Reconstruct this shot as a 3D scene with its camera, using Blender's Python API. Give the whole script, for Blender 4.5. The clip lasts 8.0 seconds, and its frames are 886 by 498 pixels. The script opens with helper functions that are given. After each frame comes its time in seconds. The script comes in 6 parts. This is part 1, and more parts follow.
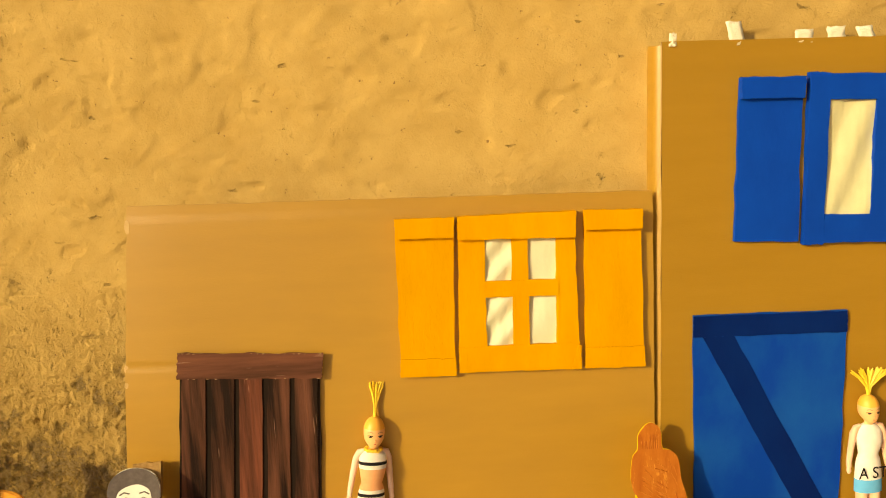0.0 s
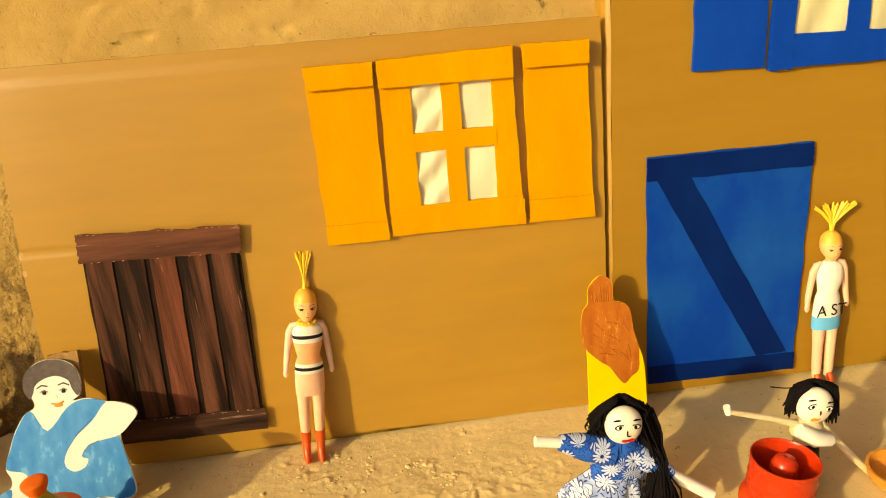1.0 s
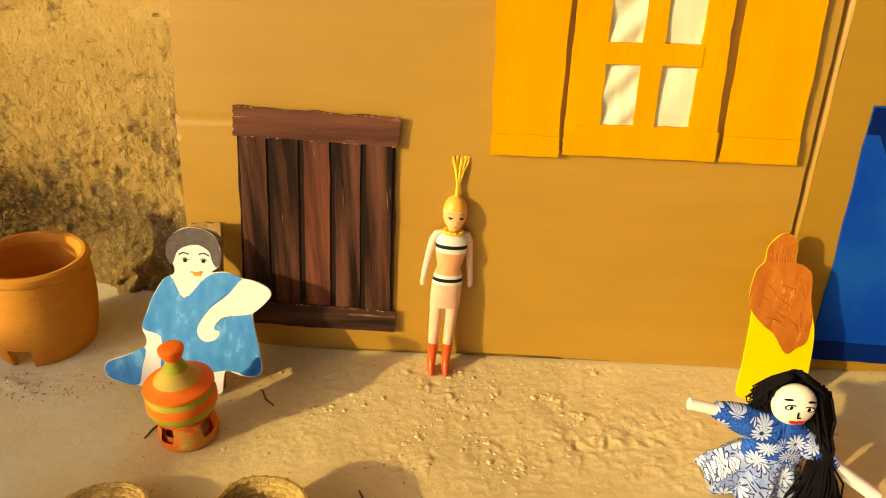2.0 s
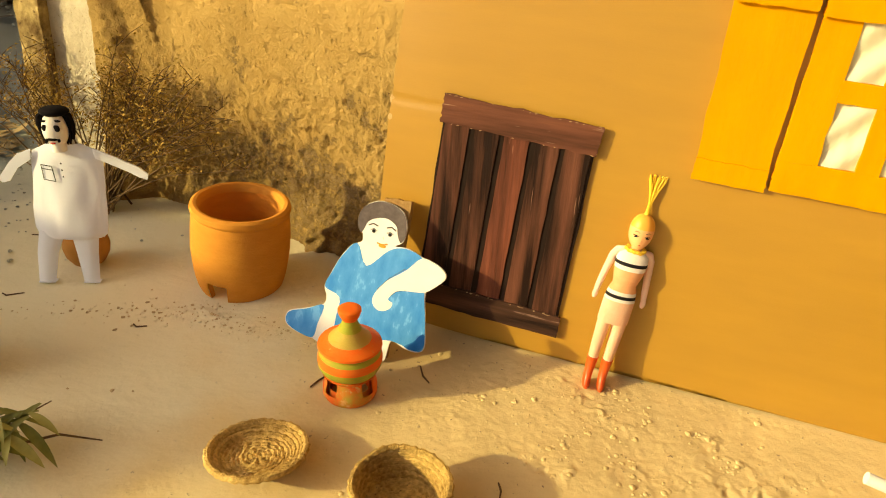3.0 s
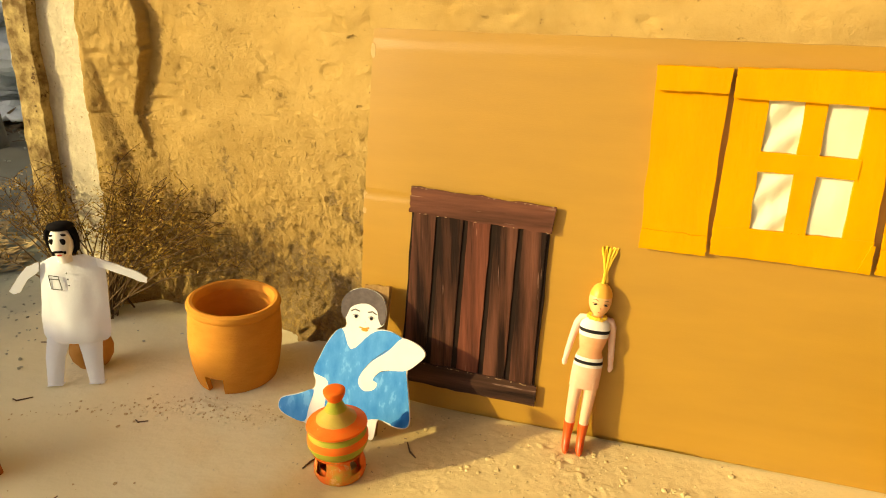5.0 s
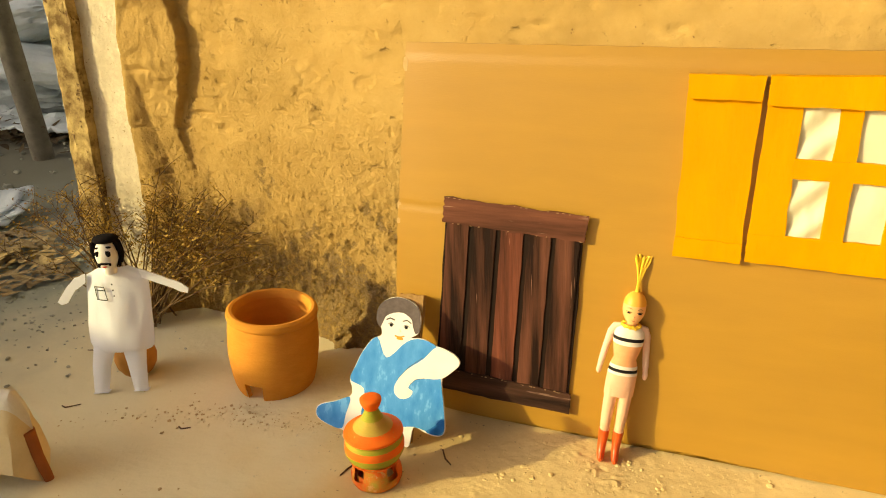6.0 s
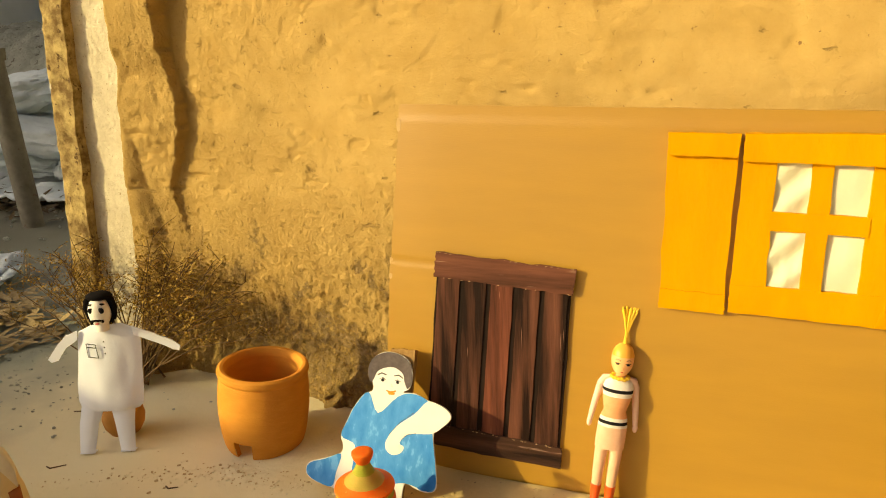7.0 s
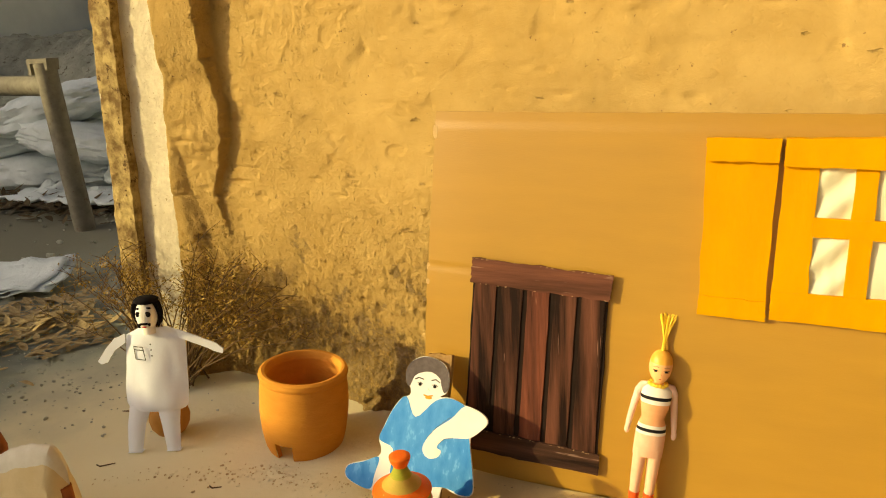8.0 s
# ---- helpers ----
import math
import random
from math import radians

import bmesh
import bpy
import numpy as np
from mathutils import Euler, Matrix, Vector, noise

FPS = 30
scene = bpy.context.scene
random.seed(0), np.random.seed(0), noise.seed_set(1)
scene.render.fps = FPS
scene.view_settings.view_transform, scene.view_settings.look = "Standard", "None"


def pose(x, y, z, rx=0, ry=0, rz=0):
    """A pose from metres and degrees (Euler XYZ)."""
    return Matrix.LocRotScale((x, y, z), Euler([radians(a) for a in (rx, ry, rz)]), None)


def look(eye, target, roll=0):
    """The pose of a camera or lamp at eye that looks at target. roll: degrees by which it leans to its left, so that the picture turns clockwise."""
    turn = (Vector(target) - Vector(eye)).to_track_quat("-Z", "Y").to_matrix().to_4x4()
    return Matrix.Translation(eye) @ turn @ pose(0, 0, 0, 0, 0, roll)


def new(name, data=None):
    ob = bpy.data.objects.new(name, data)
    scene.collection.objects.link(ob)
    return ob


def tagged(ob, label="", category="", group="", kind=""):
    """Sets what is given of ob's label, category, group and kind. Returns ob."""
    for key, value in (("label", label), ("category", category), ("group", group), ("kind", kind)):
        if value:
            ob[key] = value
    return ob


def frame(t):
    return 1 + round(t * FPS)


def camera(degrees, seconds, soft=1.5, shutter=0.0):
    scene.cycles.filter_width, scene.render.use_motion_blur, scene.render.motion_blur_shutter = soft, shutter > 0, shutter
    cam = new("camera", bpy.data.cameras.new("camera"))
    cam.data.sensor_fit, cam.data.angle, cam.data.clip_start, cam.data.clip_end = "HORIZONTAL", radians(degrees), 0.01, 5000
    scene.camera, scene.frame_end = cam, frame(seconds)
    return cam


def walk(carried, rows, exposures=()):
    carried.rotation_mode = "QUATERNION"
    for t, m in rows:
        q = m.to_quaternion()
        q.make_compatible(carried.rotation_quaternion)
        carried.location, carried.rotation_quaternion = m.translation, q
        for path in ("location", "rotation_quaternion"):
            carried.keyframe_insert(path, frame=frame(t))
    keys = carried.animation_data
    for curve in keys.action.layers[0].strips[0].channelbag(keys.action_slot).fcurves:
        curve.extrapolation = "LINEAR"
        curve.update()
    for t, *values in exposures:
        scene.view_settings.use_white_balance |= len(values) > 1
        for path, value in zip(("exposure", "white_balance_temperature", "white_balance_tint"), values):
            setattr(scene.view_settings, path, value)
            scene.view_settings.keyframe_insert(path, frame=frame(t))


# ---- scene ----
# ---- camera ----
cam = camera(62.64, 8.0, 1.05)
PATH = [
    (0.0, (0.081, -1.183, 0.790), (0.1324, -0.2000, 0.6156), -2.26),
    (0.2, (0.099, -1.173, 0.816), (0.1567, -0.2020, 0.5823), -3.50),
    (0.3, (0.120, -1.186, 0.816), (0.1736, -0.2137, 0.5887), -4.40),
    (0.4, (0.134, -1.185, 0.806), (0.2167, -0.2162, 0.5714), -3.87),
    (0.5, (0.116, -1.167, 0.799), (0.2198, -0.2020, 0.5598), -3.22),
    (0.7, (0.157, -1.173, 0.773), (0.2720, -0.2106, 0.5270), -4.90),
    (0.8, (0.173, -1.143, 0.770), (0.2635, -0.1898, 0.4816), -5.20),
    (1.0, (0.162, -1.060, 0.776), (0.2286, -0.1393, 0.3912), -5.40),
    (1.2, (0.158, -0.988, 0.745), (0.1986, -0.1064, 0.2750), -5.03),
    (1.3, (0.154, -0.973, 0.738), (0.1820, -0.0982, 0.2547), -4.86),
    (1.5, (0.145, -0.951, 0.743), (0.1388, -0.0898, 0.2353), -3.79),
    (1.7, (0.118, -0.948, 0.724), (0.1053, -0.0855, 0.2184), -2.11),
    (1.8, (0.109, -0.972, 0.727), (0.0695, -0.1011, 0.2382), -1.89),
    (2.0, (0.073, -0.973, 0.752), (0.0022, -0.1041, 0.2629), -0.28),
    (2.2, (0.057, -0.977, 0.751), (-0.0697, -0.1158, 0.2587), 0.75),
    (3.3, (0.038, -1.010, 0.755), (-0.2573, -0.1863, 0.2715), 3.30),
    (3.5, (0.059, -1.021, 0.763), (-0.2301, -0.1827, 0.3012), 2.13),
    (3.8, (0.072, -1.040, 0.769), (-0.2159, -0.1908, 0.3264), 1.09),
    (4.0, (0.100, -1.035, 0.777), (-0.1969, -0.1797, 0.3528), -0.34),
    (4.3, (0.112, -1.057, 0.778), (-0.1666, -0.1857, 0.3740), -1.29),
    (4.5, (0.121, -1.053, 0.787), (-0.1830, -0.1863, 0.3922), -1.06),
    (5.8, (0.123, -1.071, 0.782), (-0.1874, -0.1968, 0.4071), -0.72),
    (6.0, (0.126, -1.065, 0.803), (-0.2259, -0.2086, 0.4237), -2.52),
    (6.2, (0.103, -1.078, 0.792), (-0.2433, -0.2130, 0.4290), -2.03),
    (6.5, (0.123, -1.084, 0.780), (-0.2265, -0.2040, 0.4599), -2.06),
    (7.0, (0.130, -1.104, 0.783), (-0.2119, -0.2087, 0.4981), -2.14),
    (7.5, (0.142, -1.122, 0.791), (-0.1899, -0.2169, 0.5244), -2.56),
    (8.0, (0.139, -1.106, 0.794), (-0.2548, -0.2316, 0.5121), -3.14),
]
walk(cam, [(t, look(eye, target, roll)) for t, eye, target, roll in PATH],
     [(0.0, -0.17, 7200, 10), (0.5, -0.20, 7200, 11), (1.0, -0.12, 7200, 11), (1.5, -0.07, 7200, 11), (2.2, -0.06, 7100, 10), (3.4, 0.23, 6900, 7), (6.0, 0.15, 6900, 7), (8.0, 0.02, 6900, 7)])

# ---- world and sun ----
SUN_TRAVEL = Vector((0.80, 0.585, -0.358)).normalized()      # low evening sun from the left front
world = bpy.data.worlds.new("World")
scene.world = world
world.use_nodes = True
wn = world.node_tree.nodes
sky = wn.new("ShaderNodeTexSky")
sky.sky_type = "NISHITA"
sky.sun_disc = False
sky.sun_elevation = radians(20)
sky.sun_rotation = math.atan2(-SUN_TRAVEL.x, -SUN_TRAVEL.y)
sky.dust_density = 10.0
sky.air_density = 0.4
sky.ozone_density = 0.2
wn["Background"].inputs[1].default_value = 0.108
world.node_tree.links.new(sky.outputs[0], wn["Background"].inputs[0])
sun = new("sun", bpy.data.lights.new("sun", "SUN"))
sun.data.energy = 4.6
sun.data.angle = radians(1.2)
sun.data.color = (1.0, 0.812, 0.39)
sun.matrix_world = look((-4, -3, 3), Vector((-4, -3, 3)) + SUN_TRAVEL)

# ---- materials ----
def material(name, a, b=None, rough=0.8, scale=30.0, stretch=(1, 1, 1), detail=6.0, bump=0.0, bump_scale=None,
             metal=0.0, speck=None, speck_scale=200.0, speck_at=0.62, spec=0.15, mid=(0.35, 0.65), sheen=0.0):
    """Two tones mixed by grain, large clouds over them, an optional third speckle tone, and fine relief."""
    m = bpy.data.materials.new(name)
    m.use_nodes = True
    n, l = m.node_tree.nodes, m.node_tree.links
    p = n["Principled BSDF"]
    p.inputs["Roughness"].default_value = rough
    p.inputs["Metallic"].default_value = metal
    p.inputs["Specular IOR Level"].default_value = spec
    p.inputs["Sheen Weight"].default_value = sheen
    b = b or tuple(c * 0.8 for c in a)
    tc = n.new("ShaderNodeTexCoord")
    mp = n.new("ShaderNodeMapping")
    mp.inputs["Scale"].default_value = stretch
    l.new(tc.outputs["Object"], mp.inputs["Vector"])

    def tex(s, d, ro=0.6):
        t = n.new("ShaderNodeTexNoise")
        t.inputs["Scale"].default_value = s
        t.inputs["Detail"].default_value = d
        t.inputs["Roughness"].default_value = ro
        l.new(mp.outputs["Vector"], t.inputs["Vector"])
        return t

    def mix(fac, c1, c2):
        x = n.new("ShaderNodeMix")
        x.data_type = "RGBA"
        l.new(fac, x.inputs[0])
        for sock, c in ((x.inputs[6], c1), (x.inputs[7], c2)):
            if isinstance(c, tuple):
                sock.default_value = (*c, 1)
            else:
                l.new(c, sock)
        return x.outputs[2]

    def ramp(src, lo, hi):
        r = n.new("ShaderNodeMapRange")
        r.inputs[1].default_value, r.inputs[2].default_value = lo, hi
        l.new(src, r.inputs[0])
        return r.outputs[0]

    grain = tex(scale, detail)
    cloud = tex(scale * 0.13, 3.0)
    add = n.new("ShaderNodeMath")
    add.operation = "MULTIPLY_ADD"
    add.inputs[1].default_value = 0.55
    l.new(grain.outputs[0], add.inputs[0])
    half = n.new("ShaderNodeMath")
    half.operation = "MULTIPLY"
    half.inputs[1].default_value = 0.45
    l.new(cloud.outputs[0], half.inputs[0])
    l.new(half.outputs[0], add.inputs[2])
    col = mix(ramp(add.outputs[0], *mid), a, b)
    if speck:
        s = tex(speck_scale, 3.0, 0.7)
        col = mix(ramp(s.outputs[0], speck_at, speck_at + 0.06), col, speck)
    l.new(col, p.inputs["Base Color"])
    rr = n.new("ShaderNodeMapRange")
    rr.inputs[3].default_value, rr.inputs[4].default_value = max(0.03, rough - 0.1), min(1, rough + 0.1)
    l.new(grain.outputs[0], rr.inputs[0])
    l.new(rr.outputs[0], p.inputs["Roughness"])
    if bump:
        bt = tex(bump_scale or scale * 4, 6.0, 0.65)
        bn = n.new("ShaderNodeBump")
        bn.inputs["Strength"].default_value = 1.0
        bn.inputs["Distance"].default_value = bump
        l.new(bt.outputs[0], bn.inputs["Height"])
        l.new(bn.outputs[0], p.inputs["Normal"])
    return m


MUD = material("mud_plaster", (0.50, 0.335, 0.110), (0.40, 0.255, 0.074), 0.95, 16, bump=0.003, bump_scale=60,
               speck=(0.22, 0.13, 0.05), speck_scale=75, speck_at=0.675)
EARTH = material("dusty_earth", (0.72, 0.56, 0.27), (0.60, 0.465, 0.22), 0.97, 9, bump=0.0014, bump_scale=90,
                 speck=(0.24, 0.17, 0.10), speck_scale=90, speck_at=0.66)
CRUMB = material("damp_earth_crumb", (0.62, 0.48, 0.26), (0.44, 0.33, 0.17), 0.95, 80, bump=0.001)
CARD = material("brown_cardboard", (0.420, 0.228, 0.019), (0.375, 0.200, 0.015), 0.44, 5, (1, 1, 6), bump=0.0003, bump_scale=90, spec=1.0,
                speck=(0.36, 0.20, 0.04), speck_scale=150, speck_at=0.72)
# Same card for the tall house, weaker light put into its colour.
CARD_TALL = material("brown_cardboard_dimmed", (0.345, 0.188, 0.016), (0.315, 0.170, 0.013), 0.6, 5, (1, 1, 6), bump=0.0003, bump_scale=90, spec=0.3,
                     speck=(0.32, 0.18, 0.03), speck_scale=150, speck_at=0.72)
CARD_PALE = material("torn_cardboard_layer", (0.60, 0.42, 0.20), (0.50, 0.32, 0.13), 0.9, 120, bump=0.0008)
CARD_EDGE = material("cut_cardboard_edge", (0.42, 0.26, 0.10), (0.26, 0.15, 0.05), 0.9, 160, bump=0.001)
YELLOW = material("yellow_poster_paint", (0.73, 0.355, 0.004), (0.57, 0.250, 0.003), 0.6, 16, (1, 1, 0.3), bump=0.0008, bump_scale=120, spec=0.06, mid=(0.30, 0.72))
BLUE = material("blue_poster_paint", (0.001, 0.058, 0.47), (0.001, 0.043, 0.38), 0.55, 16, (1, 1, 0.5), bump=0.0005, bump_scale=110, spec=0.06)
BLUE_MID = material("worn_blue_poster_paint", (0.0006, 0.044, 0.36), (0.006, 0.095, 0.42), 0.6, 11, (1, 1, 0.6), bump=0.0006, mid=(0.46, 0.70), spec=0.06)
NAVY = material("navy_poster_paint", (0.0003, 0.009, 0.095), (0.0003, 0.016, 0.135), 0.55, 18, (1, 1, 0.5), bump=0.0004, spec=0.06)
PLANK = material("dark_plank_paint", (0.014, 0.006, 0.004), (0.155, 0.060, 0.036), 0.6, 54, (1, 1, 0.06), bump=0.0016, spec=0.15, detail=12.0, mid=(0.43, 0.60),
                 speck=(0.23, 0.13, 0.085), speck_scale=120, speck_at=0.655)
PLANK_RED = material("reddish_plank_paint", (0.020, 0.008, 0.006), (0.20, 0.064, 0.036), 0.6, 54, (1, 1, 0.06), bump=0.0016, spec=0.15, detail=12.0, mid=(0.40, 0.58),
                     speck=(0.30, 0.14, 0.09), speck_scale=120, speck_at=0.65)
RAIL_RED = material("reddish_rail_paint", (0.030, 0.012, 0.008), (0.165, 0.062, 0.036), 0.6, 44, (0.07, 1, 1), bump=0.0016, spec=0.15, detail=12.0, mid=(0.40, 0.60),
                    speck=(0.30, 0.18, 0.12), speck_scale=120, speck_at=0.655)
RAIL_DARK = material("dark_rail_paint", (0.014, 0.007, 0.005), (0.105, 0.048, 0.030), 0.6, 44, (0.07, 1, 1), bump=0.0016, spec=0.15, detail=12.0, mid=(0.43, 0.60),
                     speck=(0.22, 0.14, 0.10), speck_scale=120, speck_at=0.665)
CHIP = material("pale_chipped_edge", (0.50, 0.36, 0.19), (0.30, 0.18, 0.09), 0.85, 160)
GAP = material("dark_joint_paint", (0.018, 0.01, 0.007), rough=0.8)
SATIN = material("cream_satin", (0.68, 0.66, 0.40), (0.60, 0.57, 0.32), 0.42, 25, bump=0.0004, spec=0.5, sheen=0.3)
WHITECLOTH = material("white_cloth", (0.74, 0.725, 0.53), (0.68, 0.66, 0.46), 0.6, 25, bump=0.0004)
TISSUE = material("white_tissue", (0.82, 0.76, 0.62), (0.7, 0.62, 0.48), 0.8, 60, bump=0.001)
SKIN = material("orange_plastic_skin", (0.92, 0.50, 0.22), (0.90, 0.44, 0.17), 0.45, 40, spec=0.4)
PINK = material("pale_pink_knit", (0.86, 0.54, 0.36), (0.82, 0.47, 0.29), 0.8, 70, bump=0.0006, bump_scale=600)
FLESH = material("peach_plastic_skin", (0.86, 0.55, 0.38), (0.82, 0.50, 0.33), 0.45, 40, spec=0.35)
KNITPINK = material("whitish_pink_knit", (0.86, 0.62, 0.49), (0.82, 0.55, 0.42), 0.8, 70, bump=0.0006, bump_scale=600)
PEACH = material("peach_cloth", (0.84, 0.44, 0.22), (0.76, 0.34, 0.14), 0.7, 50, bump=0.0004)
KNITWHITE = material("white_knit", (0.86, 0.80, 0.72), (0.80, 0.73, 0.63), 0.8, 60, bump=0.0005)
CAP = material("orange_doll_scalp", (0.90, 0.46, 0.07), (0.86, 0.39, 0.05), 0.4, 40, spec=0.4)
INK = material("black_ink", (0.012, 0.011, 0.014), rough=0.6)
REDBOOT = material("red_plastic", (0.72, 0.10, 0.012), (0.62, 0.075, 0.01), 0.35, 40, spec=0.5)
SKYBLUE = material("sky_blue_cloth", (0.14, 0.48, 0.85), (0.11, 0.42, 0.78), 0.75, 50)
BLOND = material("yellow_doll_hair", (0.90, 0.66, 0.06), (0.84, 0.52, 0.03), 0.45, 200, (1, 1, 0.1), spec=0.5)
PAPER = material("white_drawing_paper", (0.84, 0.82, 0.76), (0.80, 0.77, 0.70), 0.8, 30, bump=0.0003)
# White paper with the blue cast of shade put into its colour.
COOLPAPER = material("shade_blued_white_paper", (0.87, 0.91, 0.97), (0.84, 0.88, 0.95), 0.75, 20, bump=0.0005, bump_scale=60)
CRAYON_BLUE = material("light_blue_brush_paint", (0.035, 0.23, 0.62), (0.10, 0.35, 0.74), 0.7, 60, (1, 1, 0.45), bump=0.0003, mid=(0.38, 0.62),
                       speck=(0.14, 0.41, 0.78), speck_scale=60, speck_at=0.58)
DEEP_BLUE = material("darker_blue_brush_paint", (0.01, 0.13, 0.46), (0.03, 0.2, 0.6), 0.7, 60, (1, 1, 0.45))
GREYHAIR = material("grey_brown_pencil", (0.075, 0.06, 0.06), (0.15, 0.125, 0.12), 0.8, 90)
LIP = material("orange_lip", (0.85, 0.36, 0.04), rough=0.6)
REDLIP = material("red_lip", (0.6, 0.03, 0.02), rough=0.6)
RUST = material("rust_orange_brush_paint", (0.33, 0.080, 0.008), (0.54, 0.18, 0.022), 0.75, 70, (1, 1, 0.25), bump=0.0006,
                speck=(0.62, 0.25, 0.035), speck_scale=130, speck_at=0.60)
RUST_PALE = material("pale_rust_stroke", (0.58, 0.21, 0.030), (0.50, 0.17, 0.02), 0.75, 90)
RUST_DARK = material("dark_rust_stroke", (0.30, 0.07, 0.008), (0.36, 0.10, 0.012), 0.75, 90)
LEMON = material("lemon_yellow_paper", (0.86, 0.62, 0.008), (0.82, 0.56, 0.006), 0.7, 20)
YARN = material("black_yarn", (0.004, 0.0035, 0.004), (0.009, 0.007, 0.008), 0.9, 300, spec=0.1)
COTTON = material("cream_cotton_cord", (0.76, 0.64, 0.40), (0.66, 0.53, 0.30), 0.85, 120, bump=0.0008)
WHITEROLL = material("rolled_white_paper", (0.86, 0.84, 0.76), (0.80, 0.77, 0.67), 0.75, 60)
FACE = material("white_painted_face", (0.84, 0.80, 0.68), (0.79, 0.74, 0.60), 0.6, 40)
DARKPRINT = material("dark_dotted_cloth", (0.02, 0.014, 0.012), (0.03, 0.02, 0.016), 0.8, 60, speck=(0.55, 0.34, 0.10), speck_scale=170, speck_at=0.60)
CLAY = material("orange_fired_clay", (0.70, 0.31, 0.045), (0.60, 0.245, 0.032), 0.85, 18, (1, 1, 3), bump=0.0012, bump_scale=90)
# Orange clay darkened to carry the shade over the water pot.
CLAY_SHADED = material("shade_dimmed_orange_clay", (0.48, 0.24, 0.06), (0.38, 0.18, 0.04), 0.85, 24, bump=0.001)
CLAY_DARK = material("brown_fired_clay", (0.36, 0.12, 0.035), (0.26, 0.08, 0.02), 0.8, 30, bump=0.001)
POT_ORANGE = material("orange_red_pot_paint", (0.84, 0.125, 0.012), (0.74, 0.20, 0.024), 0.6, 30, (1, 1, 3), bump=0.0009, mid=(0.34, 0.72), speck=(0.55, 0.33, 0.07), speck_scale=70, speck_at=0.66)
POT_GREEN = material("olive_green_pot_paint", (0.27, 0.33, 0.028), (0.52, 0.34, 0.045), 0.6, 26, (1, 1, 3), bump=0.0009, mid=(0.38, 0.66), speck=(0.62, 0.22, 0.03), speck_scale=60, speck_at=0.66)
POT_OCHRE = material("ochre_pot_paint", (0.58, 0.33, 0.075), (0.40, 0.34, 0.055), 0.65, 22, (1, 1, 2), bump=0.0009, mid=(0.36, 0.64), speck=(0.30, 0.33, 0.05), speck_scale=50, speck_at=0.64)
POT_MIX = material("mottled_pot_paint", (0.76, 0.15, 0.022), (0.44, 0.34, 0.05), 0.6, 24, bump=0.0012, mid=(0.50, 0.62), speck=(0.66, 0.36, 0.12), speck_scale=60, speck_at=0.60)
STRAW = material("coiled_straw", (0.86, 0.60, 0.20), (0.34, 0.20, 0.05), 0.8, 170, bump=0.004, bump_scale=330,
                 speck=(0.16, 0.09, 0.03), speck_scale=210, speck_at=0.64)
STRAW_DARK = material("browner_straw_coil", (0.72, 0.49, 0.15), (0.26, 0.155, 0.04), 0.9, 170, bump=0.004, bump_scale=330)
LEAF = material("green_leaf", (0.15, 0.17, 0.028), (0.24, 0.24, 0.055), 0.5, 60, (1, 1, 1), bump=0.0004, spec=0.4)
LEAF_PALE = material("pale_green_leaf", (0.40, 0.38, 0.11), (0.26, 0.27, 0.07), 0.5, 60, spec=0.4)
TWIG = material("dry_brown_twig", (0.085, 0.05, 0.022), (0.16, 0.10, 0.045), 0.85, 120)
SEED = material("dry_golden_seed_heads", (0.66, 0.46, 0.10), (0.20, 0.11, 0.028), 0.85, 90)
DRYLEAF = material("dry_fallen_leaf", (0.55, 0.43, 0.22), (0.32, 0.22, 0.10), 0.8, 90)
DRYLEAF_DARK = material("old_brown_leaf", (0.16, 0.115, 0.055), (0.07, 0.05, 0.025), 0.8, 60)
REDPLASTIC = material("glossy_red_plastic", (0.54, 0.036, 0.006), (0.46, 0.026, 0.005), 0.28, 10, spec=0.45)
GREENPLASTIC = material("green_plastic", (0.05, 0.30, 0.03), (0.04, 0.26, 0.025), 0.35, 20, spec=0.5)
WOODPEG = material("pale_wood", (0.62, 0.42, 0.18), (0.52, 0.33, 0.12), 0.6, 60, (1, 1, 0.2))
PACKET = material("orange_printed_packet", (0.78, 0.42, 0.04), (0.80, 0.55, 0.12), 0.5, 60)
LOOSE = material("loose_white_cloth", (0.76, 0.72, 0.60), (0.66, 0.61, 0.48), 0.9, 60, bump=0.001)
BEIGE = material("beige_cloth", (0.72, 0.59, 0.34), (0.64, 0.50, 0.26), 0.9, 30, bump=0.0008)
SACK = material("woven_white_sack", (0.80, 0.86, 0.86), (0.60, 0.66, 0.66), 0.7, 9, bump=0.012, bump_scale=14)
STEEL = material("dusty_grey_pipe", (0.27, 0.25, 0.19), (0.17, 0.15, 0.11), 0.75, 30, bump=0.0008, speck=(0.16, 0.09, 0.05), speck_scale=60, speck_at=0.66)
LIMEWASH = material("worn_limewash", (0.78, 0.71, 0.51), (0.58, 0.50, 0.34), 0.95, 46, bump=0.006, bump_scale=120, speck=(0.42, 0.33, 0.18), speck_scale=110, speck_at=0.63)
POST = material("mottled_post_plaster", (0.56, 0.42, 0.17), (0.19, 0.12, 0.045), 0.95, 34, bump=0.008, bump_scale=80, mid=(0.41, 0.57), speck=(0.12, 0.07, 0.03), speck_scale=40, speck_at=0.60)
HEAP = material("grey_rubble_earth", (0.56, 0.56, 0.44), (0.30, 0.30, 0.23), 0.97, 7, bump=0.06, bump_scale=14, speck=(0.20, 0.18, 0.13), speck_scale=16, speck_at=0.60)
FARWALL = material("pale_far_plaster", (0.84, 0.86, 0.82), (0.72, 0.74, 0.70), 0.95, 3, bump=0.004)


